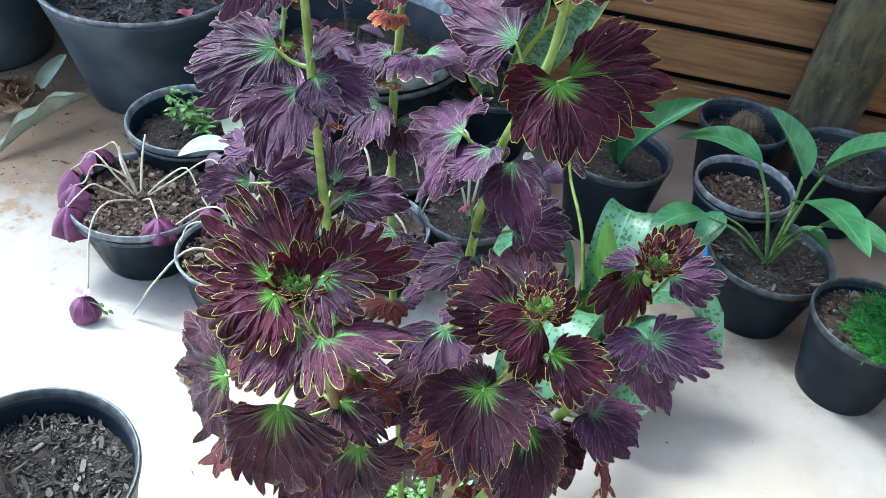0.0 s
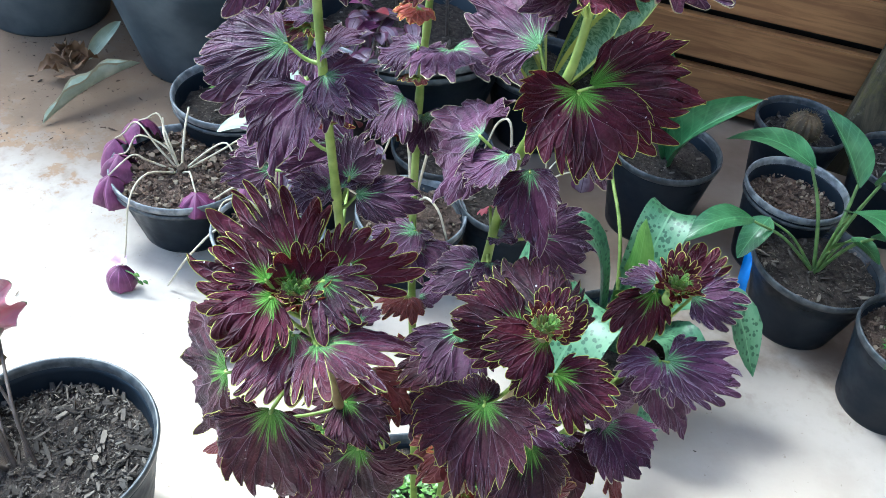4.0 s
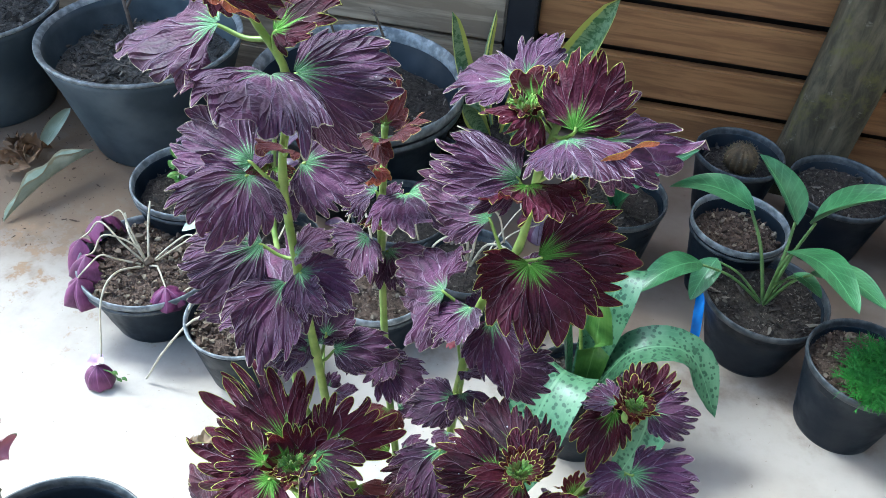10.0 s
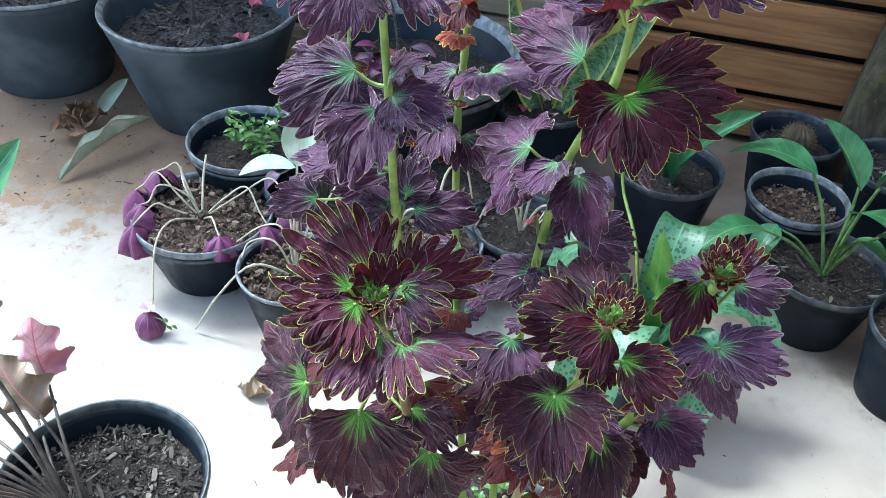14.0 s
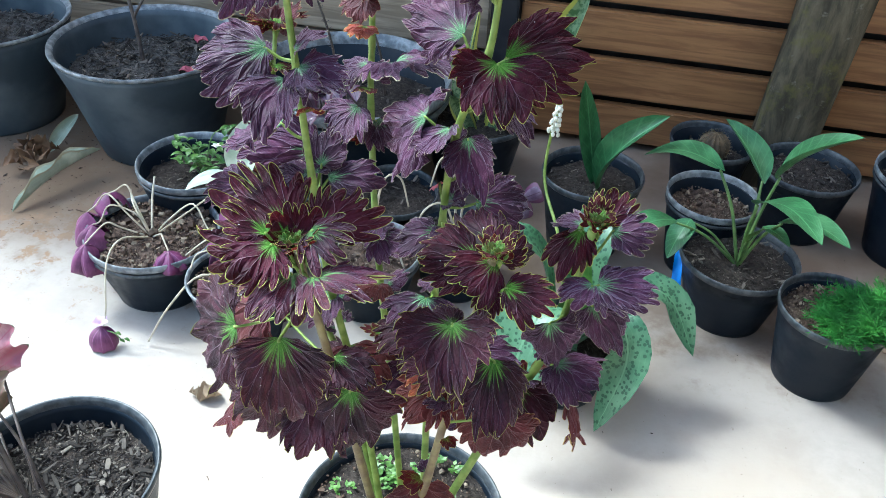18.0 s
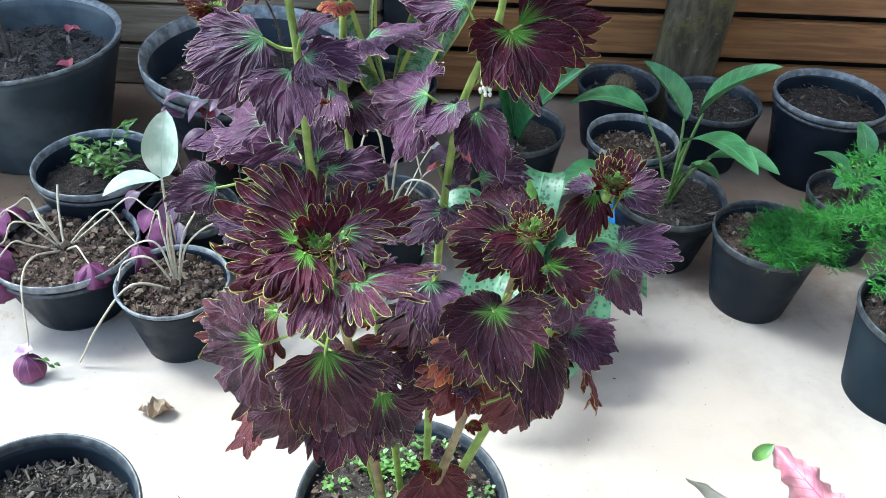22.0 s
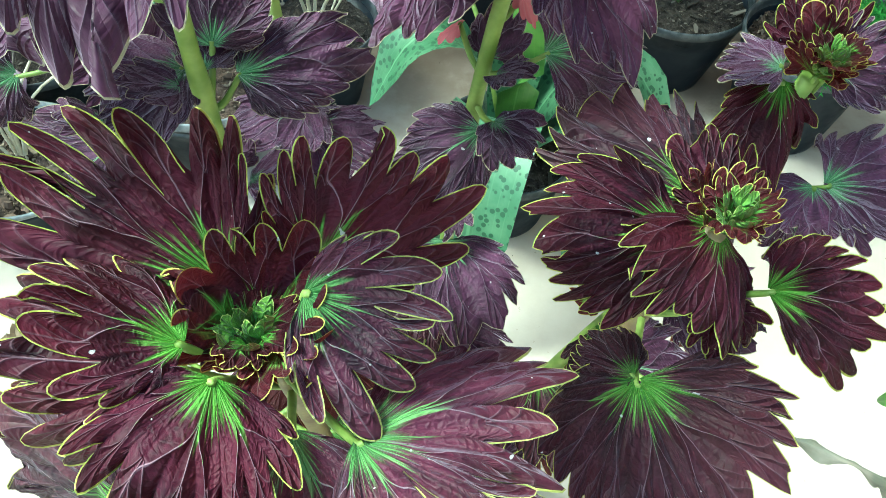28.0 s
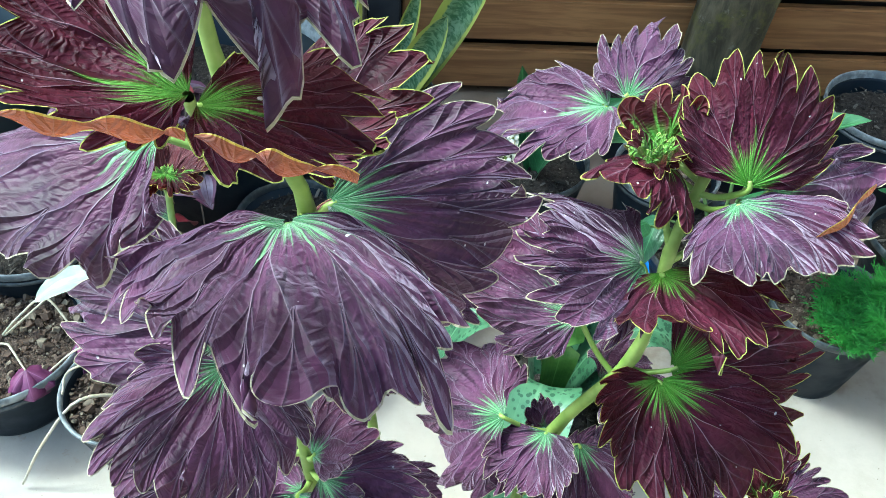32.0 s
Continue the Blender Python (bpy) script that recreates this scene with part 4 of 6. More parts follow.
coleus_leaf(coleus, s1, (-0.161, 0.371, 0.719), (-0.215, 0.381, 0.719), purple_leaf, (-0.199, 0.392, 0.735), (-0.2, 0.36, 0.708), teeth=6, tooth=0.2, cup=0.2)
coleus_leaf(coleus, s1, (-0.16, 0.362, 0.718), (-0.17, 0.323, 0.708), purple_leaf, (-0.188, 0.331, 0.72), (-0.133, 0.345, 0.708), cup=0.25, **LILAC)
coleus_leaf(coleus, s1, (-0.138, 0.379, 0.718), (-0.099, 0.387, 0.715), purple_leaf, (-0.115, 0.402, 0.73), (-0.126, 0.356, 0.703), cup=0.15, teeth=7, tooth=0.18)
coleus_leaf(coleus, s1, (-0.14, 0.366, 0.735), (-0.145, 0.35, 0.743), red_leaf, wide=1.0, teeth=3, label="small red leaf at the joint")
coleus_leaf(coleus, s1, (-0.162, 0.373, 0.662), (-0.206, 0.352, 0.652), purple_leaf, (-0.203, 0.38, 0.668), (-0.184, 0.337, 0.634), **LILAC)
coleus_leaf(coleus, s1, (-0.146, 0.362, 0.647), (-0.143, 0.311, 0.638), purple_leaf, (-0.167, 0.325, 0.65), (-0.117, 0.326, 0.653), cup=0.18, **LILAC)
coleus_leaf(coleus, s1, (-0.138, 0.364, 0.655), (-0.101, 0.347, 0.651), purple_leaf, (-0.112, 0.372, 0.664), (-0.116, 0.334, 0.653), **LILAC)
coleus_leaf(coleus, s1, (-0.14, 0.366, 0.665), (-0.122, 0.372, 0.682), purple_leaf, wide=0.8, teeth=4)
coleus_leaf(coleus, s1, (-0.16, 0.385, 0.602), (-0.216, 0.436, 0.568), purple_leaf, (-0.184, 0.438, 0.605), (-0.208, 0.39, 0.575), teeth=6, tooth=0.17)
coleus_leaf(coleus, s1, (-0.134, 0.399, 0.554), (-0.092, 0.413, 0.556), purple_leaf, (-0.118, 0.42, 0.562), (-0.113, 0.388, 0.546), teeth=7, tooth=0.18)
coleus_leaf(coleus, s1, (-0.15, 0.405, 0.552), (-0.178, 0.392, 0.54), purple_leaf, wide=1.0, teeth=6, tooth=0.18)
coleus_leaf(coleus, s1, (-0.141, 0.405, 0.56), (-0.138, 0.425, 0.58), purple_leaf, wide=0.9, teeth=5)

# thin middle stem
coleus_leaf(coleus, s2, (-0.13, 0.503, 0.662), (-0.128, 0.508, 0.7), red_leaf, wide=0.65, teeth=5, tooth=0.3, cup=-0.2)
coleus_leaf(coleus, s2, (-0.126, 0.5, 0.655), (-0.105, 0.49, 0.675), red_leaf, wide=1.0, teeth=5, cup=0.05)
coleus_leaf(coleus, s2, (-0.134, 0.498, 0.655), (-0.14, 0.48, 0.64), red_leaf, wide=1.0, teeth=5)
coleus_leaf(coleus, s2, (-0.134, 0.495, 0.632), (-0.135, 0.48, 0.628), orange_leaf, wide=1.2, teeth=4)
coleus_leaf(coleus, s2, (-0.119, 0.524, 0.592), (-0.066, 0.47, 0.618), wide=0.8, cup=0.15)
coleus_leaf(coleus, s2, (-0.143, 0.528, 0.585), (-0.172, 0.526, 0.576), wide=1.0)
coleus_leaf(coleus, s2, (-0.145, 0.51, 0.555), (-0.165, 0.485, 0.535), wide=1.1)
coleus_leaf(coleus, s2, (-0.13, 0.51, 0.545), (-0.105, 0.49, 0.53), wide=1.1)

# tall right stem
coleus_leaf(coleus, s3, (-0.043, 0.46, 0.737), (-0.083, 0.482, 0.723), purple_leaf, (-0.06, 0.486, 0.738), (-0.054, 0.43, 0.74), teeth=6, tooth=0.24)
coleus_leaf(coleus, s3, (-0.038, 0.458, 0.742), (-0.026, 0.482, 0.762), purple_leaf, wide=0.7, teeth=5, tooth=0.24)
coleus_leaf(coleus, s3, (-0.007, 0.416, 0.74), (-0.002, 0.441, 0.773), maroon_leaf, (-0.026, 0.441, 0.764), (0.02, 0.431, 0.762), teeth=7, tooth=0.22, cup=0.05)
coleus_leaf(coleus, s3, (-0.01, 0.413, 0.736), (-0.011, 0.379, 0.739), purple_leaf, (-0.027, 0.389, 0.728), (0.029, 0.401, 0.74), teeth=7, tooth=0.18)
coleus_leaf(coleus, s3, (-0.029, 0.431, 0.737), (-0.04, 0.402, 0.742), maroon_leaf, (-0.056, 0.422, 0.741), (-0.025, 0.403, 0.729), teeth=4, tooth=0.3, finger=3.0)
coleus_leaf(coleus, s3, (-0.03, 0.433, 0.74), (-0.026, 0.444, 0.76), young_leaf, wide=1.1, teeth=3, tooth=0.35, finger=3.0)
coleus_leaf(coleus, s3, (0.004, 0.425, 0.73), (0.058, 0.45, 0.72), purple_leaf, (0.037, 0.452, 0.733), (0.031, 0.411, 0.707), teeth=6, tooth=0.28, finger=3.0)
part("leaf_rim", rim_mesh([(0.008, 0.396, 0.738), (0.017, 0.401, 0.7405), (0.025, 0.41, 0.741), (0.035, 0.42, 0.739)], 0.0048, 1.7), orange_leaf, coleus, "curled orange rim edged in yellow")
coleus_leaf(coleus, s3, (-0.031, 0.418, 0.703), (-0.074, 0.411, 0.724), purple_leaf, (-0.059, 0.443, 0.722), (-0.063, 0.38, 0.708), teeth=8, tooth=0.2, cup=0.1)
coleus_leaf(coleus, s3, (-0.026, 0.414, 0.703), (-0.022, 0.364, 0.72), maroon_leaf, (-0.047, 0.38, 0.71), (0.008, 0.398, 0.717), teeth=8, tooth=0.2, cup=0.05)
coleus_leaf(coleus, s3, (-0.045, 0.428, 0.663), (-0.094, 0.452, 0.661), purple_leaf, (-0.083, 0.468, 0.674), (-0.08, 0.434, 0.652), teeth=7, tooth=0.18)
coleus_leaf(coleus, s3, (-0.018, 0.404, 0.657), (-0.005, 0.361, 0.637), maroon_leaf, (-0.049, 0.387, 0.664), (0.027, 0.372, 0.662), teeth=8, tooth=0.2, cup=0.2)
coleus_leaf(coleus, s3, (-0.014, 0.407, 0.66), (0.041, 0.41, 0.664), maroon_leaf, (0.014, 0.437, 0.688), (0.03, 0.385, 0.644), teeth=8, tooth=0.2, cup=0.18)
coleus_leaf(coleus, s3, (-0.068, 0.424, 0.602), (-0.103, 0.462, 0.566), purple_leaf, (-0.066, 0.462, 0.61), (-0.097, 0.45, 0.546), teeth=7, tooth=0.18)
coleus_leaf(coleus, s3, (-0.05, 0.419, 0.598), (-0.061, 0.396, 0.583), purple_leaf, (-0.078, 0.41, 0.584), (-0.042, 0.388, 0.605), teeth=6, tooth=0.17)
coleus_leaf(coleus, s3, (-0.036, 0.416, 0.594), (-0.02, 0.384, 0.56), purple_leaf, (-0.044, 0.394, 0.574), (-0.013, 0.404, 0.592), teeth=7, tooth=0.18)
coleus_leaf(coleus, s3, (-0.03, 0.428, 0.62), (0.012, 0.43, 0.6), purple_leaf, wide=0.9, teeth=7, tooth=0.18)
coleus_leaf(coleus, s3, (-0.054, 0.414, 0.513), (-0.088, 0.403, 0.494), purple_leaf, (-0.08, 0.422, 0.512), (-0.062, 0.396, 0.495), teeth=6, tooth=0.17)
coleus_leaf(coleus, s3, (-0.05, 0.416, 0.515), (-0.036, 0.4, 0.512), purple_leaf, wide=1.0, teeth=5)
coleus_leaf(coleus, s3, (-0.03, 0.437, 0.528), (0.013, 0.447, 0.524), purple_leaf, (-0.008, 0.462, 0.54), (0.007, 0.432, 0.512), teeth=7, tooth=0.18)

# near left rosette
FINGERS = dict(teeth=7, tooth=0.48, finger=3.4, ruffle=0.05)
coleus_leaf(coleus, sa, (-0.13, 0.313, 0.567), (-0.178, 0.341, 0.585), maroon_leaf, (-0.134, 0.346, 0.596), (-0.192, 0.325, 0.567), cup=0.12, **FINGERS)
coleus_leaf(coleus, sa, (-0.111, 0.315, 0.571), (-0.094, 0.342, 0.586), maroon_leaf, (-0.116, 0.336, 0.59), (-0.069, 0.338, 0.571), cup=0.1, teeth=5, tooth=0.45, finger=3.4)
coleus_leaf(coleus, sa, (-0.137, 0.294, 0.576), (-0.166, 0.298, 0.586), maroon_leaf, (-0.164, 0.311, 0.586), (-0.162, 0.284, 0.584), cup=0.18, teeth=4, tooth=0.45, finger=3.4)
coleus_leaf(coleus, sa, (-0.131, 0.287, 0.574), (-0.142, 0.252, 0.572), maroon_leaf, (-0.158, 0.27, 0.576), (-0.125, 0.252, 0.565), cup=0.16, teeth=5, tooth=0.45, finger=3.4)
coleus_leaf(coleus, sa, (-0.113, 0.306, 0.575), (-0.083, 0.295, 0.575), plum_leaf, (-0.091, 0.316, 0.584), (-0.104, 0.275, 0.565), cup=0.18, teeth=5, tooth=0.45, finger=3.4)
coleus_leaf(coleus, sa, (-0.117, 0.282, 0.558), (-0.127, 0.24, 0.552), plum_leaf, (-0.15, 0.264, 0.55), (-0.101, 0.247, 0.557), cup=0.2, teeth=6, tooth=0.24, finger=3.0)
coleus_leaf(coleus, sa, (-0.103, 0.277, 0.562), (-0.065, 0.258, 0.569), plum_leaf, (-0.061, 0.305, 0.562), (-0.096, 0.239, 0.567), cup=0.16, **FINGERS)
coleus_leaf(coleus, sa, (-0.14, 0.3, 0.555), (-0.189, 0.304, 0.562), maroon_leaf, (-0.178, 0.32, 0.565), (-0.178, 0.287, 0.553), cup=0.15, teeth=5, tooth=0.45, finger=3.4)
coleus_leaf(coleus, sa, (-0.123, 0.307, 0.5650), (-0.1262, 0.3158, 0.5866), maroon_leaf, wide=1.2, cup=0.0, teeth=4, tooth=0.34, finger=3.0)
coleus_leaf(coleus, sa, (-0.119, 0.298, 0.5640), (-0.1126, 0.2868, 0.5736), young_leaf, wide=1.3, cup=0.1, teeth=4, tooth=0.36, finger=3.0)
coleus_leaf(coleus, sa, (-0.128, 0.303, 0.5650), (-0.1368, 0.307, 0.5834), young_leaf, wide=1.0, cup=0.1, teeth=3, tooth=0.36, finger=3.0)
coleus_leaf(coleus, sa, (-0.12, 0.305, 0.5650), (-0.1096, 0.3058, 0.5778), young_leaf, wide=1.2, cup=0.1, teeth=3, tooth=0.36, finger=3.0)
coleus_leaf(coleus, sa, (-0.126, 0.299, 0.5630), (-0.1316, 0.291, 0.5718), young_leaf, wide=1.2, cup=0.1, teeth=3, tooth=0.36, finger=3.0)

# broad leaves below it
coleus_leaf(coleus, sa, (-0.119, 0.258, 0.526), (-0.118, 0.243, 0.463), dark_leaf, (-0.15, 0.238, 0.515), (-0.08, 0.252, 0.515), cup=0.16, teeth=9, tooth=0.2)
coleus_leaf(coleus, sa, (-0.162, 0.288, 0.5), (-0.214, 0.322, 0.456), dark_leaf, (-0.181, 0.312, 0.525), (-0.186, 0.29, 0.432), cup=0.16, teeth=8, tooth=0.2)
coleus_leaf(coleus, sa, (-0.092, 0.31, 0.436), (-0.095, 0.3, 0.372), dark_leaf, (-0.124, 0.305, 0.385), (-0.055, 0.31, 0.415), teeth=8, tooth=0.2)
coleus_leaf(coleus, sa, (-0.15, 0.31, 0.435), (-0.182, 0.3, 0.39), dark_leaf, (-0.19, 0.31, 0.415), (-0.155, 0.32, 0.355), teeth=7, tooth=0.18)
coleus_leaf(coleus, sa, (-0.17, 0.365, 0.455), (-0.234, 0.378, 0.42), red_leaf, (-0.218, 0.398, 0.432), (-0.208, 0.352, 0.405), teeth=7, tooth=0.18)
coleus_leaf(coleus, sa, (-0.18, 0.33, 0.39), (-0.209, 0.322, 0.355), red_leaf, wide=0.8, teeth=6, tooth=0.17)
coleus_leaf(coleus, sa, (-0.12, 0.33, 0.41), (-0.135, 0.29, 0.375), dark_leaf, wide=1.0, teeth=7, tooth=0.18)

# near right rosette
coleus_leaf(coleus, sb, (0.0, 0.35, 0.546), (-0.008, 0.38, 0.562), dark_leaf, (-0.042, 0.392, 0.546), (0.024, 0.387, 0.536), cup=0.1, teeth=9, tooth=0.2)
coleus_leaf(coleus, sb, (-0.012, 0.338, 0.55), (-0.053, 0.333, 0.544), maroon_leaf, (-0.044, 0.362, 0.557), (-0.037, 0.322, 0.529), cup=0.12, teeth=7, tooth=0.2)
coleus_leaf(coleus, sb, (0.0, 0.34, 0.548), (-0.029, 0.323, 0.555), maroon_leaf, (-0.024, 0.35, 0.552), (0.003, 0.307, 0.537), cup=0.14, teeth=7, tooth=0.22)
coleus_leaf(coleus, sb, (0.003, 0.344, 0.545), (0.011, 0.367, 0.557), maroon_leaf, (-0.012, 0.362, 0.562), (0.019, 0.357, 0.543), cup=0.1, teeth=5, tooth=0.25, finger=3.0)
coleus_leaf(coleus, sb, (0.01, 0.321, 0.544), (0.045, 0.316, 0.538), maroon_leaf, (0.039, 0.335, 0.545), (0.025, 0.294, 0.541), cup=0.16, teeth=6, tooth=0.26, finger=3.0)
coleus_leaf(coleus, sb, (0.0, 0.322, 0.537), (0.002, 0.306, 0.526), maroon_leaf, wide=0.8, teeth=5, tooth=0.26, finger=3.0)
coleus_leaf(coleus, sb, (-0.004, 0.343, 0.552), (-0.0112, 0.3454, 0.5648), young_leaf, wide=1.0, teeth=4, tooth=0.32, finger=3.0)
coleus_leaf(coleus, sb, (0.003, 0.343, 0.55), (0.0094, 0.3486, 0.5628), young_leaf, wide=0.9, teeth=3, tooth=0.32, finger=3.0)
coleus_leaf(coleus, sb, (-0.021, 0.312, 0.513), (-0.005, 0.264, 0.503), dark_leaf, (-0.058, 0.292, 0.522), (0.015, 0.283, 0.53), cup=0.15, teeth=9, tooth=0.2)
coleus_leaf(coleus, sb, (-0.021, 0.314, 0.512), (-0.036, 0.328, 0.513), dark_leaf, wide=0.9, cup=0.15, teeth=7, tooth=0.18)
coleus_leaf(coleus, sb, (0.008, 0.318, 0.483), (0.018, 0.28, 0.44), dark_leaf, (-0.018, 0.296, 0.458), (0.037, 0.31, 0.465), teeth=8, tooth=0.2)
coleus_leaf(coleus, sb, (-0.04, 0.36, 0.43), (-0.058, 0.345, 0.405), orange_leaf, wide=0.9, teeth=5)
coleus_leaf(coleus, sb, (0.012, 0.375, 0.372), (0.004, 0.372, 0.312), red_leaf, wide=0.8, teeth=6, tooth=0.17)
coleus_leaf(coleus, sb, (-0.055, 0.385, 0.25), (-0.045, 0.36, 0.2), red_leaf, wide=0.8, teeth=5)

# far right rosette
coleus_leaf(coleus, sc, (0.066, 0.425, 0.534), (0.068, 0.447, 0.551), maroon_leaf, (0.05, 0.437, 0.541), (0.088, 0.449, 0.545), cup=0.05, teeth=6, tooth=0.3, finger=3.0)
coleus_leaf(coleus, sc, (0.074, 0.425, 0.529), (0.107, 0.419, 0.538), purple_leaf, (0.092, 0.441, 0.541), (0.099, 0.41, 0.522), cup=0.12, teeth=6, tooth=0.3, finger=3.0)
coleus_leaf(coleus, sc, (0.052, 0.416, 0.532), (0.044, 0.38, 0.512), maroon_leaf, (0.026, 0.404, 0.515), (0.056, 0.398, 0.516), cup=0.12, teeth=6, tooth=0.24, finger=3.0)
coleus_leaf(coleus, sc, (0.052, 0.42, 0.535), (0.032, 0.432, 0.53), purple_leaf, wide=1.1, teeth=6, tooth=0.28, finger=3.0)
coleus_leaf(coleus, sc, (0.06, 0.412, 0.537), (0.0536, 0.4056, 0.5522), young_leaf, wide=0.9, teeth=4, tooth=0.36, finger=3.0)
coleus_leaf(coleus, sc, (0.066, 0.414, 0.537), (0.0748, 0.4092, 0.5474), young_leaf, wide=0.9, teeth=4, tooth=0.36, finger=3.0)
coleus_leaf(coleus, sc, (0.062, 0.42, 0.54), (0.0636, 0.428, 0.5576), young_leaf, wide=0.8, teeth=4, tooth=0.36, finger=3.0)
coleus_leaf(coleus, sc, (0.069, 0.389, 0.506), (0.114, 0.388, 0.505), purple_leaf, (0.108, 0.413, 0.512), (0.086, 0.358, 0.503), cup=0.15, teeth=7, tooth=0.26, finger=3.0)
coleus_leaf(coleus, sc, (0.066, 0.39, 0.504), (0.049, 0.368, 0.5), purple_leaf, wide=1.0, teeth=5, tooth=0.26, finger=3.0)
coleus_leaf(coleus, sc, (0.068, 0.396, 0.482), (0.093, 0.39, 0.442), purple_leaf, (0.064, 0.388, 0.458), (0.105, 0.402, 0.456), teeth=7, tooth=0.2)
coleus_leaf(coleus, sc, (0.04, 0.396, 0.458), (0.052, 0.398, 0.398), purple_leaf, (0.03, 0.404, 0.42), (0.07, 0.415, 0.425), teeth=7, tooth=0.18)
coleus_leaf(coleus, sc, (0.05, 0.411, 0.402), (0.086, 0.39, 0.4), purple_leaf, wide=1.1, teeth=7, tooth=0.18)
coleus_leaf(coleus, sc, (0.05, 0.415, 0.39), (0.08, 0.425, 0.32), red_leaf, wide=0.9, label="faded pinkish leaf")

# side branch at the back
coleus_leaf(coleus, sl, (-0.25, 0.59, 0.555), (-0.283, 0.585, 0.548), purple_leaf, wide=1.0, teeth=6)
coleus_leaf(coleus, sl, (-0.25, 0.602, 0.573), (-0.235, 0.618, 0.597), red_leaf, wide=1.0, teeth=6)
coleus_leaf(coleus, sl, (-0.255, 0.602, 0.573), (-0.268, 0.615, 0.595), red_leaf, wide=0.9, teeth=6)
coleus_leaf(coleus, sl, (-0.252, 0.598, 0.575), (-0.25, 0.585, 0.583), young_leaf, wide=0.9, teeth=5)
coleus_leaf(coleus, sl, (-0.245, 0.57, 0.54), (-0.262, 0.55, 0.522), purple_leaf, wide=0.9, teeth=6)
coleus_leaf(coleus, sl, (-0.24, 0.562, 0.538), (-0.215, 0.552, 0.52), purple_leaf, wide=0.9, teeth=6)
coleus_leaf(coleus, sl, (-0.213, 0.498, 0.51), (-0.255, 0.471, 0.522), purple_leaf, wide=0.8, teeth=6, tooth=0.17)
coleus_leaf(coleus, sl, (-0.242, 0.495, 0.47), (-0.284, 0.488, 0.449), purple_leaf, (-0.26, 0.506, 0.487), (-0.256, 0.482, 0.447), teeth=7, tooth=0.18)
coleus_leaf(coleus, sl, (-0.212, 0.495, 0.425), (-0.247, 0.5, 0.394), purple_leaf, (-0.26, 0.516, 0.421), (-0.226, 0.49, 0.392), teeth=7, tooth=0.18)
coleus_leaf(coleus, sl, (-0.196, 0.425, 0.452), (-0.212, 0.41, 0.445), red_leaf, wide=1.0, teeth=5)
coleus_leaf(coleus, s1, (-0.168, 0.475, 0.528), (-0.22, 0.437, 0.546), purple_leaf, (-0.205, 0.468, 0.553), (-0.209, 0.43, 0.535), teeth=7, tooth=0.18)


# smaller leaves deep in the bush
for stem_line, b, e, skin, w in (
    (s3, (-0.062, 0.42, 0.44), (-0.062, 0.372, 0.43), purple_leaf, 0.9),
    (s3, (-0.07, 0.43, 0.4), (-0.095, 0.395, 0.385), dark_leaf, 1.0),
    (s3, (-0.06, 0.425, 0.37), (-0.06, 0.375, 0.345), purple_leaf, 0.9),
    (s1, (-0.135, 0.405, 0.44), (-0.165, 0.375, 0.425), purple_leaf, 0.9),
    (s1, (-0.125, 0.41, 0.38), (-0.1, 0.37, 0.36), red_leaf, 0.9),
    (s1, (-0.128, 0.41, 0.36), (-0.17, 0.39, 0.335), dark_leaf, 1.0),
    (s2, (-0.118, 0.475, 0.4), (-0.125, 0.44, 0.41), red_leaf, 0.8),
    (s2, (-0.12, 0.485, 0.46), (-0.15, 0.455, 0.455), purple_leaf, 0.9),
    (s2, (-0.12, 0.48, 0.45), (-0.085, 0.455, 0.45), purple_leaf, 0.8),
    (sb, (-0.035, 0.365, 0.4), (-0.06, 0.33, 0.385), red_leaf, 0.9),
    (sb, (-0.03, 0.36, 0.43), (-0.05, 0.315, 0.44), dark_leaf, 0.9),
    (sb, (-0.01, 0.345, 0.46), (0.03, 0.345, 0.45), purple_leaf, 0.9),
    (sc, (0.02, 0.42, 0.36), (0.045, 0.385, 0.33), dark_leaf, 0.9),
    (sa, (-0.112, 0.335, 0.44), (-0.075, 0.318, 0.43), dark_leaf, 0.8),
):
    coleus_leaf(coleus, stem_line, b, e, skin, wide=w, teeth=6, tooth=0.24)
coleus_leaf(coleus, s3, (-0.042, 0.437, 0.555), (-0.036, 0.431, 0.543), pink_petal, wide=0.6, teeth=3, label="small faded pink leaf")
coleus_leaf(coleus, s3, (-0.06, 0.445, 0.535), (-0.068, 0.447, 0.525), pink_petal, wide=0.6, teeth=3, label="small faded pink leaf")

for b, e in (((-0.256, 0.604, 0.575), (-0.285, 0.6, 0.585)), ((-0.248, 0.604, 0.578), (-0.22, 0.6, 0.59)), ((-0.252, 0.6, 0.58), (-0.256, 0.575, 0.592)), ((-0.244, 0.576, 0.55), (-0.228, 0.565, 0.548)), ((-0.25, 0.58, 0.55), (-0.275, 0.565, 0.542))):
    coleus_leaf(coleus, sl, b, e, young_leaf, wide=0.9, teeth=5, tooth=0.34)

# tufts of tiny leaves at the joints of the stems
rng = random.Random(77)
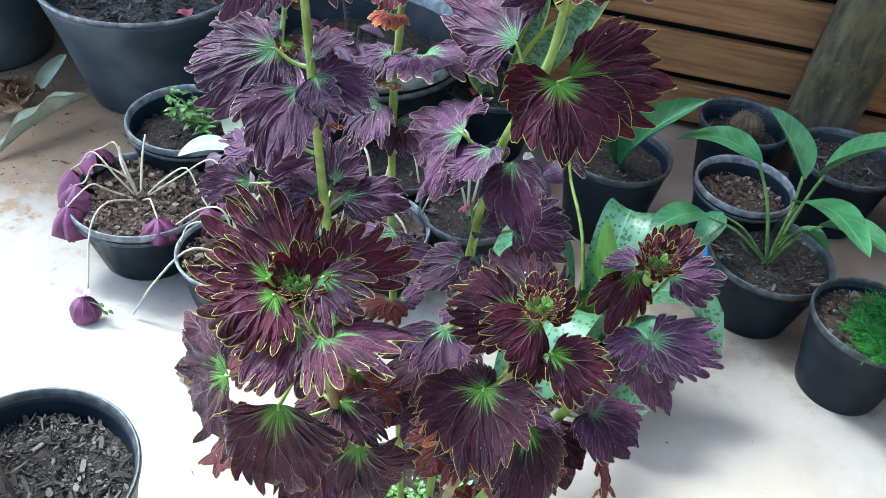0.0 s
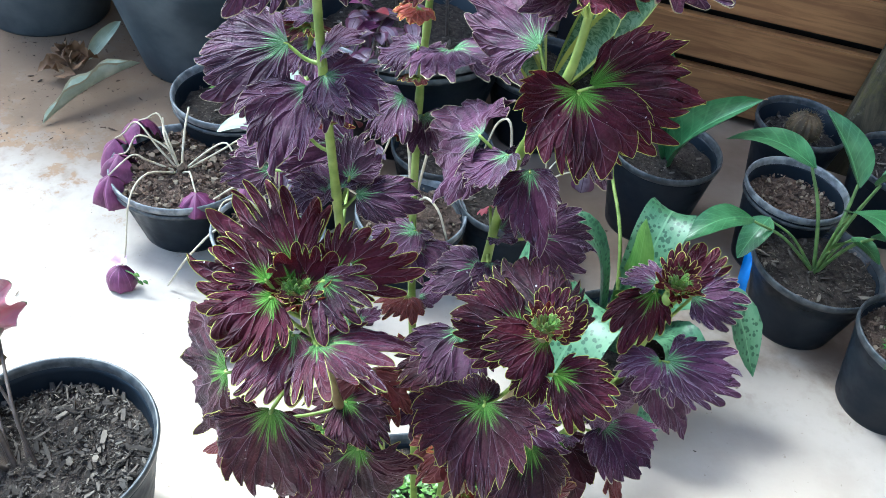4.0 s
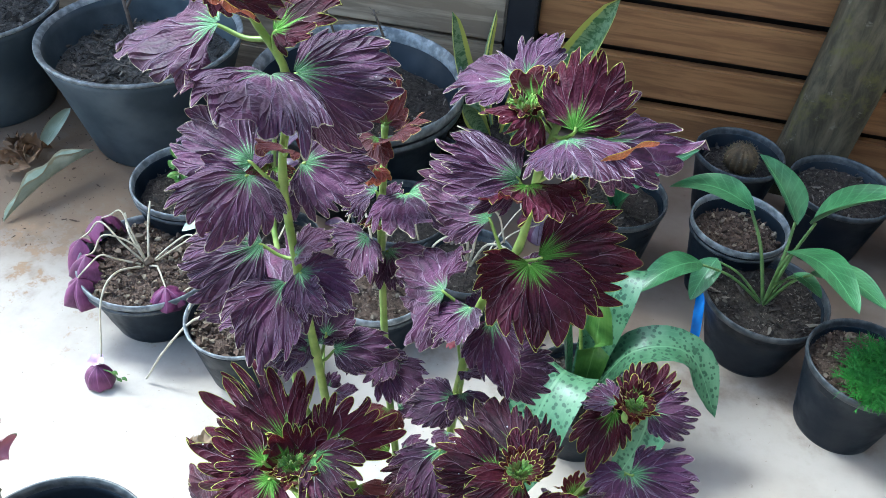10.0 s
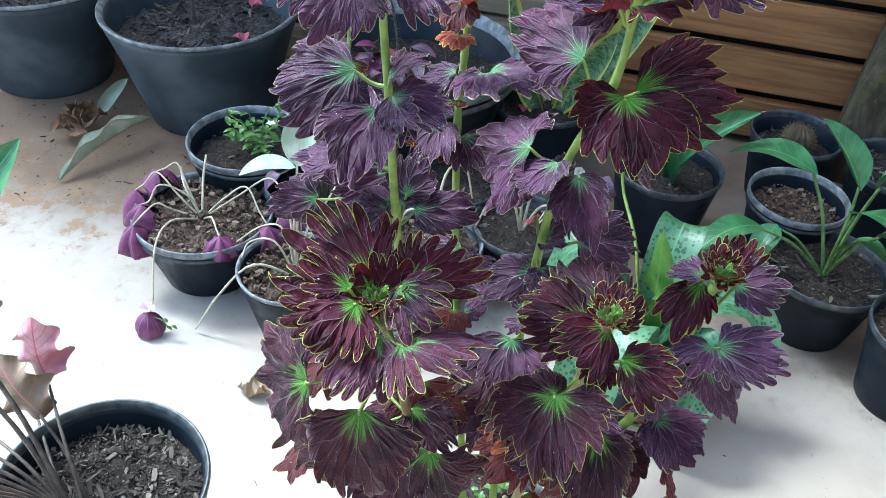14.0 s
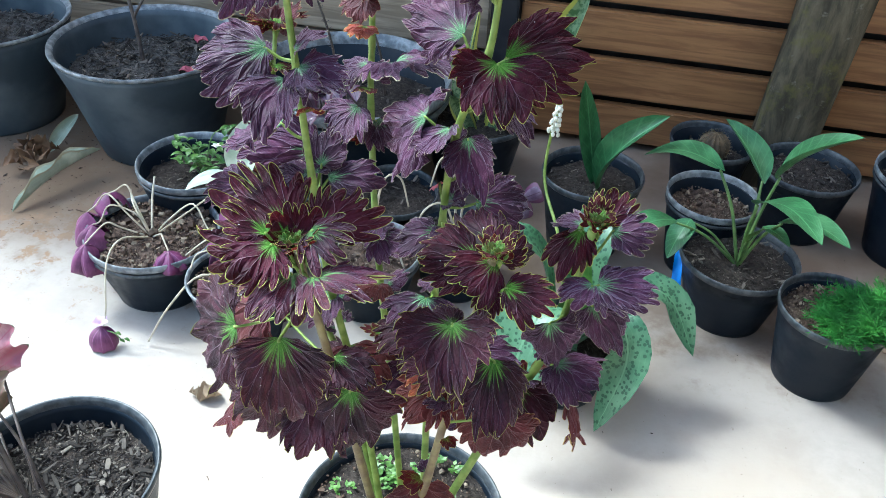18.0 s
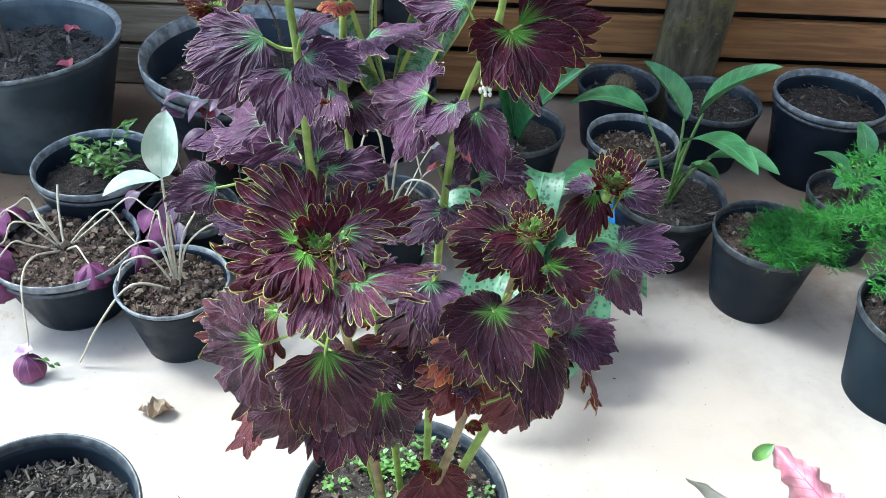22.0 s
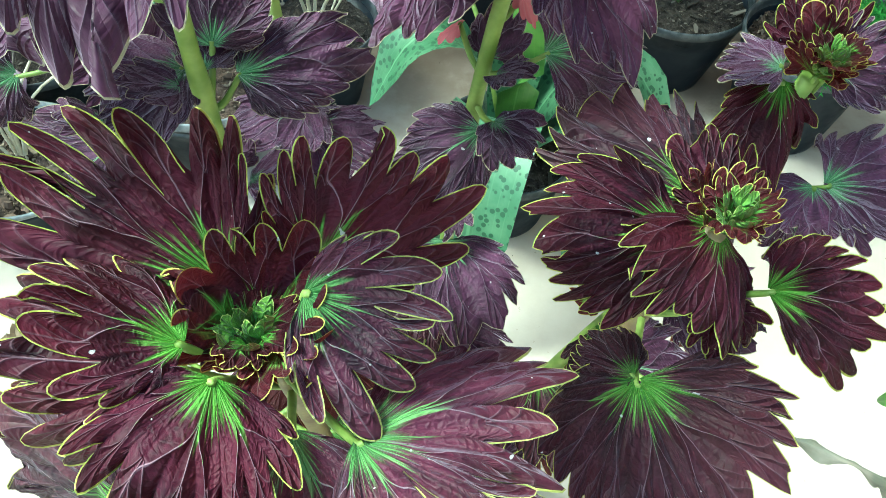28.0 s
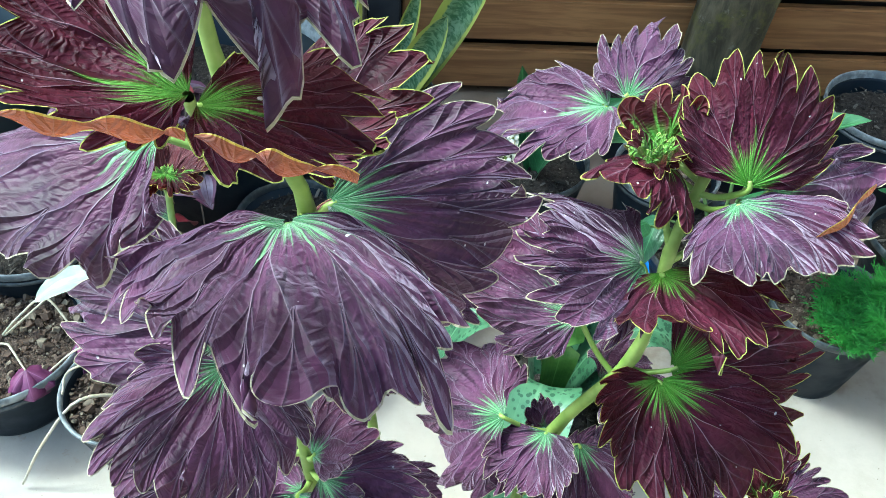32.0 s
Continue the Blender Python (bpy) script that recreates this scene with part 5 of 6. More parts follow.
for line, z0, z1, count in ((s1, 0.3, 0.72, 7), (s2, 0.3, 0.6, 5), (s3, 0.3, 0.66, 6), (sl, 0.3, 0.5, 3), (sc, 0.28, 0.45, 3), (sb, 0.25, 0.45, 3)):
    for k in range(count):
        z = z0 + (z1 - z0) * (k + rng.uniform(0.2, 0.8)) / count
        q = min(line, key=lambda p: abs(p.z - z))
        for side in (0, 1):
            a = rng.uniform(0, 3.1) + 3.14 * side
            d = Vector((math.cos(a), math.sin(a), rng.uniform(0.1, 0.7)))
            coleus_leaf(coleus, line, q + d * 0.006, q + d * rng.uniform(0.016, 0.028), young_leaf if rng.random() < 0.35 else purple_leaf, wide=0.7, teeth=3, tooth=0.26, stalked=False)

# curled buds in the heart of each rosette
for tip in ((-0.125, 0.301, 0.563), (-0.001, 0.334, 0.556), (0.062, 0.41, 0.542), (-0.034, 0.429, 0.736), (-0.252, 0.6, 0.573)):
    for k in range(9):
        a = k * 2.4
        r = 0.002 + 0.0012 * k
        c = Vector(tip) + Vector((math.cos(a) * 0.002, math.sin(a) * 0.002, -0.001 + 0.0006 * k))
        e = c + Vector((math.cos(a) * r, math.sin(a) * r, 0.011 - 0.0006 * k))
        coleus_leaf(coleus, s1, c, e, bud_leaf if k < 5 else young_leaf, wide=0.8, teeth=3, tooth=0.3, cup=0.25, stalked=False)

# ---- other plants ----
def stalk(plant, points, r0, r1=None, material=None, name="stalk"):
    return part(name, tube(name, points, r0, r1, 7, 5), material or green_stalk, plant)


def blade(plant, base, tip, wide, material, roll=0.0, bend=0.15, cup=0.12, shape=(0.32, 1.0), label="", **more):
    return part("leaf", blade_mesh(base, tip, wide, roll, bend, cup, shape, **more), material, plant, label)


def leafy(plant, root, base, tip, wide, material, stem=None, r=0.003, **more):
    """A leaf on its own stalk that rises from the root."""
    root, base = Vector(root), Vector(base)
    mid = root.lerp(base, 0.55) + Vector((0, 0, 0.01))
    stalk(plant, [root, mid, base + (Vector(tip) - base) * 0.05], r, r * 0.7, stem or green_stalk, "leaf_stalk")
    return blade(plant, base, tip, wide, material, **more)


# broad-leaved lily
lily = thing("lily_plant", (0.301, 1.027, lily_soil), "green lily with broad glossy oval leaves", "potted plant")
LR = (0.3, 1.02, lily_soil)
leafy(lily, LR, (0.248, 1.046, 0.247), (0.132, 1.092, 0.228), 0.056, lily_leaf, bend=0.16)
leafy(lily, LR, (0.309, 1.05, 0.232), (0.239, 1.099, 0.304), 0.05, lily_leaf, bend=0.06, cup=0.3)
leafy(lily, LR, (0.316, 1.021, 0.259), (0.392, 0.964, 0.369), 0.048, lily_leaf, bend=0.08, cup=0.3, up=(-0.6, 0.1, 0.9))
leafy(lily, LR, (0.29, 0.985, 0.235), (0.352, 0.845, 0.274), 0.056, lily_leaf, bend=0.14)
leafy(lily, LR, (0.19, 0.99, 0.185), (0.104, 0.91, 0.176), 0.044, lily_leaf, bend=0.15, r=0.0025)
leafy(lily, LR, (0.215, 1.02, 0.172), (0.188, 0.968, 0.13), 0.036, lily_leaf, bend=0.12, r=0.0022)
leafy(lily, LR, (0.325, 0.97, 0.22), (0.405, 0.9, 0.24), 0.05, lily_leaf, bend=0.14)
leafy(lily, LR, (0.31, 0.985, 0.2), (0.345, 0.95, 0.195), 0.026, lily_leaf, bend=0.1, r=0.002)
leafy(lily, LR, (0.295, 0.99, 0.165), (0.312, 0.965, 0.21), 0.018, weed_leaf, bend=0.05, r=0.002)

# two upright leaves in the pot behind
lily_b = thing("lily_plant", (0.061, 1.159, lily_soil_b), "young lily with two upright green leaves, one tip brown", "potted plant")
blade(lily_b, (0.068, 1.165, lily_soil_b - 0.01), (0.026, 1.11, 0.33), 0.034, lily_leaf, bend=-0.08, cup=0.5, shape=(0.5, 1.0), up=(0, -1, 0.4))
blade(lily_b, (0.075, 1.16, lily_soil_b - 0.01), (0.159, 1.091, 0.3), 0.044, lily_leaf, bend=0.14, cup=0.5, shape=(0.6, 0.8), up=(-0.5, -0.6, 0.8))
blade(lily_b, (0.158, 1.092, 0.299), (0.163, 1.089, 0.303), 0.006, brown_leaf, bend=0.02)

# snake plant
snake = thing("snake_plant", (-0.17, 1.32, snake_soil), "snake plant with mottled green, yellow-edged sword leaves", "potted plant")
for tip, w, up in (((-0.25, 1.32, 0.33), 0.036, (1, -0.6, 0)), ((-0.182, 1.35, 0.33), 0.02, (1, -0.3, 0)), ((0.012, 1.3, 0.405), 0.055, (-0.5, -1, 0.3)), ((-0.06, 1.29, 0.29), 0.05, (-0.3, -1, 0.2)), ((-0.21, 1.26, 0.2), 0.032, (0.3, -1, 0.3)), ((-0.1, 1.34, 0.3), 0.03, (0, -1, 0.2))):
    root = Vector((-0.16 + 0.15 * (tip[0] + 0.16), 1.32 + 0.2 * (tip[1] - 1.32), snake_soil - 0.01))
    blade(snake, root, tip, w, snake_leaf, bend=-0.1, cup=0.5, shape=(0.55, 0.8), up=up)

# spotted bulb plant with a flower spike
spotted = thing("spotted_bulb_plant", (0.06, 0.8, spotted_soil), "bulb plant with pale green arching leaves spotted dark green", "potted plant")
SR = Vector((0.06, 0.8, spotted_soil))


arching(spotted, [SR + Vector((0.01, 0, 0)), (0.11, 0.81, 0.17), (0.18, 0.82, 0.175), (0.228, 0.784, 0.108)], 0.05, spotted_leaf)
arching(spotted, [SR + Vector((0.01, -0.01, 0)), (0.12, 0.76, 0.16), (0.14, 0.735, 0.12), (0.115, 0.7, 0.02)], 0.05, spotted_leaf)
arching(spotted, [SR + Vector((-0.01, -0.02, 0)), (0.03, 0.73, 0.2), (0.005, 0.67, 0.17), (-0.005, 0.625, 0.06)], 0.07, spotted_leaf)
arching(spotted, [SR + Vector((-0.02, 0, 0)), (0.01, 0.8, 0.22), (-0.04, 0.79, 0.24), (-0.08, 0.78, 0.17)], 0.05, spotted_leaf)
arching(spotted, [SR + Vector((0, 0.02, 0)), (0.07, 0.84, 0.2), (0.08, 0.88, 0.24), (0.09, 0.92, 0.2)], 0.05, spotted_leaf)
arching(spotted, [SR + Vector((0.0, 0.0, 0)), (0.06, 0.79, 0.2), (0.05, 0.78, 0.3)], 0.034, weed_leaf)
stalk(spotted, [SR, (0.03, 0.86, 0.2), (-0.005, 0.93, 0.25), (-0.006, 0.936, 0.32), (0.0, 0.934, 0.362)], 0.0026, 0.0018, coleus_stem, "flower_stalk")
rng = random.Random(4)
spike = part("flower_spike", tube("flower_spike", [(-0.004, 0.936, 0.33), (0.0, 0.934, 0.372)], 0.003, 0.001), white_petal, spotted, "spike of tiny white bell flowers")
for i in range(26):
    q = Vector((-0.004, 0.936, 0.328)).lerp(Vector((0.001, 0.934, 0.375)), i / 26)
    a, r = i * 2.4, 0.0075 * (1 - i / 40)
    q += Vector((math.cos(a) * r, math.sin(a) * r, -0.002))
    part("flower", lathe("flower", q, [(0.0002, 0.003), (0.002, 0.0025), (0.0028, 0), (0.0022, -0.003), (0.0004, -0.004)], 7), white_petal, spike)

# purple clover with drooping leaves
clover = thing("purple_clover", (-0.586, 0.855, oxalis_soil), "wilting purple clover with pale limp stalks", "potted plant")
CR = Vector((-0.588, 0.852, oxalis_soil))


def clover_head(plant, root, knee, end, droop=0.045, spin=0.0, size=0.045):
    end, knee, size = Vector(end), Vector(knee), size * 0.86
    kink = root.lerp(knee, 0.5) + Vector((math.sin(spin * 9) * 0.008, math.cos(spin * 7) * 0.008, 0.012))
    stalk(plant, [root, kink, knee + Vector((0, 0, 0.008)), knee.lerp(end, 0.6) + Vector((0, 0, math.sin(spin * 5) * 0.006)), end], 0.0016, 0.0011, pale_stalk)
    for k in range(3):
        a = spin + (k - 1) * 1.1
        tip = end + Vector((math.cos(a) * size * 0.7, math.sin(a) * size * 0.7, -droop))
        blade(plant, end, tip, size * 0.9, clover_leaf, roll=(k - 1) * 25, bend=0.14, cup=-0.75, shape=(0.8, 0.75), nu=6, nv=10, wave=0.3)


clover_head(clover, CR, (-0.64, 0.89, 0.15), (-0.672, 0.885, 0.14), 0.02, 2.6, 0.045)
clover_head(clover, CR, (-0.64, 0.84, 0.145), (-0.66, 0.815, 0.13), 0.035, 3.6, 0.05)
clover_head(clover, CR, (-0.63, 0.81, 0.135), (-0.655, 0.782, 0.118), 0.04, 4.0, 0.048)
clover_head(clover, CR, (-0.655, 0.86, 0.15), (-0.69, 0.85, 0.125), 0.05, 3.1, 0.05)
clover_head(clover, CR, (-0.55, 0.82, 0.12), (-0.528, 0.795, 0.122), 0.025, 5.1, 0.044)
clover_head(clover, CR, (-0.5, 0.9, 0.15), (-0.455, 0.885, 0.14), 0.05, 0.2, 0.055)
clover_head(clover, CR, (-0.52, 0.87, 0.15), (-0.475, 0.84, 0.12), 0.045, 5.6, 0.05)
stalk(clover, [CR, (-0.6, 0.89, 0.14), (-0.605, 0.915, 0.165)], 0.002, 0.0015, pale_stalk)
stalk(clover, [CR, (-0.62, 0.87, 0.135), (-0.645, 0.905, 0.14)], 0.002, 0.0015, pale_stalk)
stalk(clover, [CR, (-0.605, 0.8, 0.125), (-0.605, 0.755, 0.115), (-0.6, 0.72, 0.05), (-0.6, 0.705, 0.03)], 0.0018, 0.001, pale_stalk)
flower = thing("fallen_flower", (-0.603, 0.703, 0), "wilted purple clover leaf and lilac flower on the cement", "flower")
for k in range(4):
    a = 3.6 + k * 0.75
    blade(flower, (-0.601, 0.704, 0.036), (-0.601 + 0.022 * math.cos(a), 0.704 + 0.022 * math.sin(a), 0.003), 0.03, clover_leaf, bend=0.2, cup=-0.3, shape=(0.7, 0.5), nu=6, nv=8)
for k in range(5):
    a = k * 1.256
    blade(flower, (-0.603, 0.708, 0.036), (-0.603 + 0.012 * math.cos(a), 0.708 + 0.012 * math.sin(a), 0.043), 0.009, lilac_petal, bend=0.1, shape=(0.7, 0.6), nu=4, nv=5)
stalk(flower, [(-0.597, 0.704, 0.03), (-0.58, 0.702, 0.03), (-0.57, 0.7, 0.022)], 0.0012, 0.0008, green_stalk)
for q in ((-0.578, 0.702, 0.032), (-0.572, 0.699, 0.022), (-0.565, 0.701, 0.024)):
    blade(flower, q, (q[0] + 0.008, q[1], q[2] - 0.004), 0.005, weed_leaf, nu=4, nv=4)

# bulb with pale leaves
bulb = thing("white_leaved_plant", (-0.415, 0.785, bulb_soil), "plant with two whitish leaves and limp pale stalks", "potted plant")
BR = Vector((-0.412, 0.79, bulb_soil - 0.004))
stalk(bulb, [BR, (-0.415, 0.81, 0.17), (-0.42, 0.832, 0.242)], 0.0026, 0.0017, pale_stalk)
blade(bulb, (-0.42, 0.832, 0.242), (-0.408, 0.862, 0.325), 0.046, white_leaf, bend=0.08, cup=0.2, shape=(0.45, 0.8), up=(0, -1, 0.3))
blade(bulb, (-0.421, 0.83, 0.24), (-0.488, 0.8, 0.232), 0.034, white_leaf, bend=0.12, cup=0.2, shape=(0.45, 0.8))
for pts in (((-0.43, 0.8, 0.155), (-0.465, 0.805, 0.15), (-0.505, 0.8, 0.115)), ((-0.44, 0.79, 0.14), (-0.475, 0.785, 0.135), (-0.48, 0.765, 0.12)), ((-0.425, 0.81, 0.17), (-0.435, 0.83, 0.19), (-0.455, 0.825, 0.14)), ((-0.395, 0.81, 0.15), (-0.355, 0.845, 0.165), (-0.318, 0.873, 0.13)), ((-0.4, 0.81, 0.16), (-0.385, 0.85, 0.185), (-0.375, 0.9, 0.215)), ((-0.418, 0.805, 0.165), (-0.414, 0.82, 0.19), (-0.41, 0.81, 0.15))):
    stalk(bulb, [BR, *pts], 0.0017, 0.0011, pale_stalk)
stalk(bulb, [BR, (-0.46, 0.76, 0.118), (-0.505, 0.735, 0.07), (-0.54, 0.72, 0.008)], 0.0022, 0.0014, pale_stalk)

# limp stalks in the pots behind
for pot_soil, x, y, ends in ((stalk_soil, -0.255, 0.905, ((-0.3, 0.95, 0.2), (-0.22, 0.95, 0.21), (-0.29, 0.9, 0.15), (-0.21, 0.88, 0.14))), (stalk_soil_c, -0.135, 0.985, ((-0.17, 1.0, 0.22), (-0.1, 0.99, 0.2), (-0.07, 0.97, 0.15), (-0.18, 0.95, 0.16)))):
    limp = thing("limp_stalks", (x, y, pot_soil), "bare pale limp stalks rising from dry soil", "potted plant")
    for e in ends:
        e = Vector(e)
        stalk(limp, [(x, y, pot_soil), (x + (e.x - x) * 0.4, y + (e.y - y) * 0.4, e.z), e, (e.x + (e.x - x) * 0.4, e.y, e.z - 0.05)], 0.0022, 0.0014, pale_stalk)

# seedling with tiny white flowers
seedling = thing("seedling", (-0.582, 1.004, shrub_soil), "small bushy green seedling with a white flower", "potted plant")
rng = random.Random(7)
for i in range(9):
    a = i * 0.7
    e = Vector((-0.57 + 0.07 * math.cos(a) * rng.uniform(0.4, 1), 1.005 + 0.05 * math.sin(a), shrub_soil + rng.uniform(0.03, 0.09)))
    stalk(seedling, [(-0.57, 1.004, shrub_soil), (-0.57 + (e.x + 0.57) * 0.4, 1.004 + (e.y - 1.004) * 0.4, e.z - 0.01), e], 0.0013, 0.0008, green_stalk)
    for j in range(7):
        q = Vector((-0.57, 1.004, shrub_soil + 0.02)).lerp(e, 0.35 + j * 0.11)
        b = rng.uniform(0, 6.3)
        blade(seedling, q, q + Vector((math.cos(b) * 0.02, math.sin(b) * 0.02, rng.uniform(-0.004, 0.012))), 0.009, weed_leaf, nu=4, nv=5)
for k in range(5):
    a = k * 1.256
    blade(seedling, (-0.54, 1.002, 0.179), (-0.54 + 0.008 * math.cos(a), 1.002 + 0.008 * math.sin(a), 0.184), 0.006, white_petal, nu=4, nv=4)

# trailing purple leaves over the wide grey pot
trailer = thing("trailing_plant", (-0.39, 1.2, big_soil_c), "trailing plant with purple and silver striped leaves, some red", "potted plant")
rng = random.Random(12)
for i in range(11):
    root = Vector((-0.4 + rng.uniform(-0.09, 0.07), 1.18 + rng.uniform(-0.06, 0.08), big_soil_c))
    e = Vector((-0.4 + rng.uniform(-0.09, 0.09), 1.06 + rng.uniform(-0.07, 0.1), rng.uniform(0.1, 0.25)))
    mid = root.lerp(e, 0.5)
    mid.z = max(0.245, mid.z) + 0.01
    stalk(trailer, [root, mid, e], 0.0016, 0.0011, dark_stalk)
    for j in range(4):
        q = mid.lerp(e, j / 3)
        b = rng.uniform(0, 6.3)
        blade(trailer, q, q + Vector((math.cos(b) * 0.045, -abs(math.sin(b)) * 0.04, rng.uniform(-0.035, 0.02))), 0.025, spider_leaf if rng.random() < 0.75 else red_blade if rng.random() < 0.6 else clover_leaf, nu=6, nv=8, bend=rng.uniform(0.05, 0.25))
for x, y, h in ((-0.42, 1.27, 0.2), (-0.34, 1.3, 0.17)):
    dry = thing("dry_twig", (x, y, big_soil_c), "thin dry bristly twig standing in the soil", "twig")
    stalk(dry, [(x, y, big_soil_c - 0.01), (x - 0.01, y, big_soil_c + h * 0.5), (x - 0.035, y - 0.01, big_soil_c + h)], 0.003, 0.0018, dark_stalk, "stem")
    for j in range(30):
        t = rng.uniform(0.15, 1)
        q = Vector((x - 0.035 * t * t, y - 0.01 * t, big_soil_c + h * t))
        a = rng.uniform(0, 6.3)
        stalk(dry, [q, q + Vector((math.cos(a), math.sin(a), 0.5)) * 0.004, q + Vector((math.cos(a), math.sin(a), 0.6)) * 0.008], 0.0006, 0.0003, dark_stalk, "bristle")

# small purple plant between the pots
spider = thing("purple_trailer", (-0.43, 0.95, spider_soil), "small plant with dark purple hanging leaves", "potted plant")
for i in range(14):
    a = rng.uniform(0, 6.3)
    e = Vector((-0.43 + math.cos(a) * 0.07, 0.95 + math.sin(a) * 0.06, rng.uniform(0.1, 0.2)))
    stalk(spider, [(-0.43, 0.95, spider_soil), (-0.43 + math.cos(a) * 0.03, 0.95 + math.sin(a) * 0.03, e.z + 0.01), e], 0.0015, 0.001, dark_stalk)
    blade(spider, e, e + Vector((math.cos(a) * 0.025, math.sin(a) * 0.025, -0.028)), 0.03, (spider_leaf, clover_leaf, spider_leaf, red_blade)[i % 4], bend=0.15, nu=4, nv=6)

# cactus
cactus = thing("round_cactus", (0.272, 1.362, cactus_soil), "small round brownish-green cactus with pale spines", "cactus")
rows = []
for b in np.linspace(-1.2, 1.5708, 16):
    rows.append([Vector((0.272, 1.362, cactus_soil + 0.028)) + 0.027 * (1 + 0.09 * math.cos(14 * a) * math.cos(b)) * Vector((math.cos(a) * math.cos(b), math.sin(a) * math.cos(b), math.sin(b))) for a in np.linspace(0, math.tau, 84, endpoint=False)])
part("body", grid_mesh("body", rows, None, True), cactus_skin, cactus)
bm = bmesh.new()
for k in range(14):
    for b in np.linspace(-0.4, 1.3, 8):
        a = k * math.tau / 14
        q = Vector((0.272, 1.362, cactus_soil + 0.028)) + 0.029 * Vector((math.cos(a) * math.cos(b), math.sin(a) * math.cos(b), math.sin(b)))
        for _ in range(4):
            d = (q - Vector((0.272, 1.362, cactus_soil + 0.028))).normalized() + Vector((rng.uniform(-0.7, 0.7), rng.uniform(-0.7, 0.7), rng.uniform(-0.7, 0.7)))
            s = d.orthogonal().normalized() * 0.0003
            bm.faces.new([bm.verts.new(q - s), bm.verts.new(q + s), bm.verts.new(q + d * 0.0045)])
tagged(part("spines", bm, old_stem, cactus, "short pale spines", False), kind="stuff")


# feathery asparagus ferns
def fern(name, root, spread, height, stems, label, seed, lean=(0, 0)):
    plant = thing(name, root, label, "potted plant")
    rng = random.Random(seed)
    for s in range(stems):
        a = rng.uniform(0, math.tau)
        r = spread * rng.uniform(0.35, 1)
        h = height * rng.uniform(0.55, 1.05)
        root_v = Vector(root) + Vector((rng.uniform(-0.02, 0.02), rng.uniform(-0.02, 0.02), -0.004))
        end = Vector(root) + Vector((math.cos(a) * r + lean[0], math.sin(a) * r + lean[1], h * rng.uniform(0.3, 0.9)))
        mid = root_v.lerp(end, 0.5) + Vector((0, 0, h * 0.35))
        st = part("frond", tube("frond", [root_v, mid, end], 0.0011, 0.0005, 5, 8), needle_stem, plant)
        line = smooth_line([root_v, mid, end], 10)
        verts, faces = [], []
        for i, q in enumerate(line[3:]):
            grow = min(1.0, (len(line) - 3 - i) / 7 + 0.25)
            for _ in range(5):
                b = rng.uniform(0, math.tau)
                d = Vector((math.cos(b), math.sin(b), rng.uniform(-0.3, 0.5))).normalized()
                twig = q + d * 0.036 * grow * rng.uniform(0.5, 1.2)
                for _ in range(15):
                    p = q.lerp(twig, rng.uniform(0.1, 1))
                    e = (d + Vector((rng.uniform(-1, 1), rng.uniform(-1, 1), rng.uniform(-0.6, 1)))).normalized()
                    w = e.orthogonal().normalized() * 0.0005
                    n0 = len(verts)
                    ln = rng.uniform(0.006, 0.012)
                    verts += [tuple(p - w), tuple(p + w), tuple(p + e * ln * 0.6 + w * 0.8), tuple(p + e * ln)]
                    faces.append((n0, n0 + 1, n0 + 2, n0 + 3))
        data = bpy.data.meshes.new("needles")
        data.from_pydata(verts, [], faces)
        data.uv_layers.new(name="leaf")
        tagged(part("needles", data, needle_leaf, st, "", False), kind="stuff")
    return plant


needle_stem = stem_mat("needle_stem", (0.04, 0.13, 0.02), (0.08, 0.22, 0.04))
fern("asparagus_fern", (0.44, 0.9, fern_soil), 0.075, 0.075, 17, "small bright green feathery asparagus fern", 3, (0.002, -0.018))
fern("asparagus_fern", (0.57, 0.735, fern_soil_b), 0.18, 0.3, 58, "bushy bright green feathery asparagus fern", 5, (-0.02, 0.01))

# pink caladium beside the bark-filled pot
caladium = thing("caladium", (-0.45, 0.37, front_soil), "caladium with pink veined leaves on thin dark stalks", "potted plant")
KR = Vector((-0.44, 0.36, front_soil))
CAL = dict(shape=(0.3, 0.8), wavy=0.08, wave=0.5, nv=30, up=(0.2, -1, 0.4))
stalk(caladium, [KR, (-0.462, 0.375, 0.19), (-0.515, 0.43, 0.226)], 0.0022, 0.0015, dark_stalk, "leaf_stalk")
blade(caladium, (-0.516, 0.431, 0.222), (-0.524, 0.445, 0.292), 0.05, pink_leaf, bend=0.1, cup=-0.2, label="pink leaf with green frilled edge", **CAL)
stalk(caladium, [KR + Vector((-0.01, 0, 0)), (-0.475, 0.385, 0.17), (-0.507, 0.4, 0.205)], 0.0022, 0.0015, dark_stalk, "leaf_stalk")
blade(caladium, (-0.505, 0.402, 0.2), (-0.558, 0.42, 0.255), 0.05, green_pink_leaf, bend=0.1, cup=-0.2, **CAL)
stalk(caladium, [KR + Vector((-0.015, -0.01, 0)), (-0.5, 0.375, 0.23), (-0.545, 0.39, 0.31)], 0.003, 0.002, dark_stalk, "leaf_stalk")
blade(caladium, (-0.545, 0.39, 0.305), (-0.545, 0.42, 0.4), 0.05, green_pink_leaf, bend=0.1, cup=-0.2, **CAL)
blade(caladium, (-0.56, 0.39, 0.36), (-0.478, 0.452, 0.5), 0.05, lily_leaf, bend=0.1, cup=0.2, shape=(0.4, 1.0), up=(0, -1, 0.3))
stalk(caladium, [KR + Vector((-0.02, -0.01, 0)), (-0.5, 0.37, 0.2), (-0.56, 0.385, 0.28), (-0.565, 0.388, 0.37)], 0.0026, 0.0018, dark_stalk, "leaf_stalk")
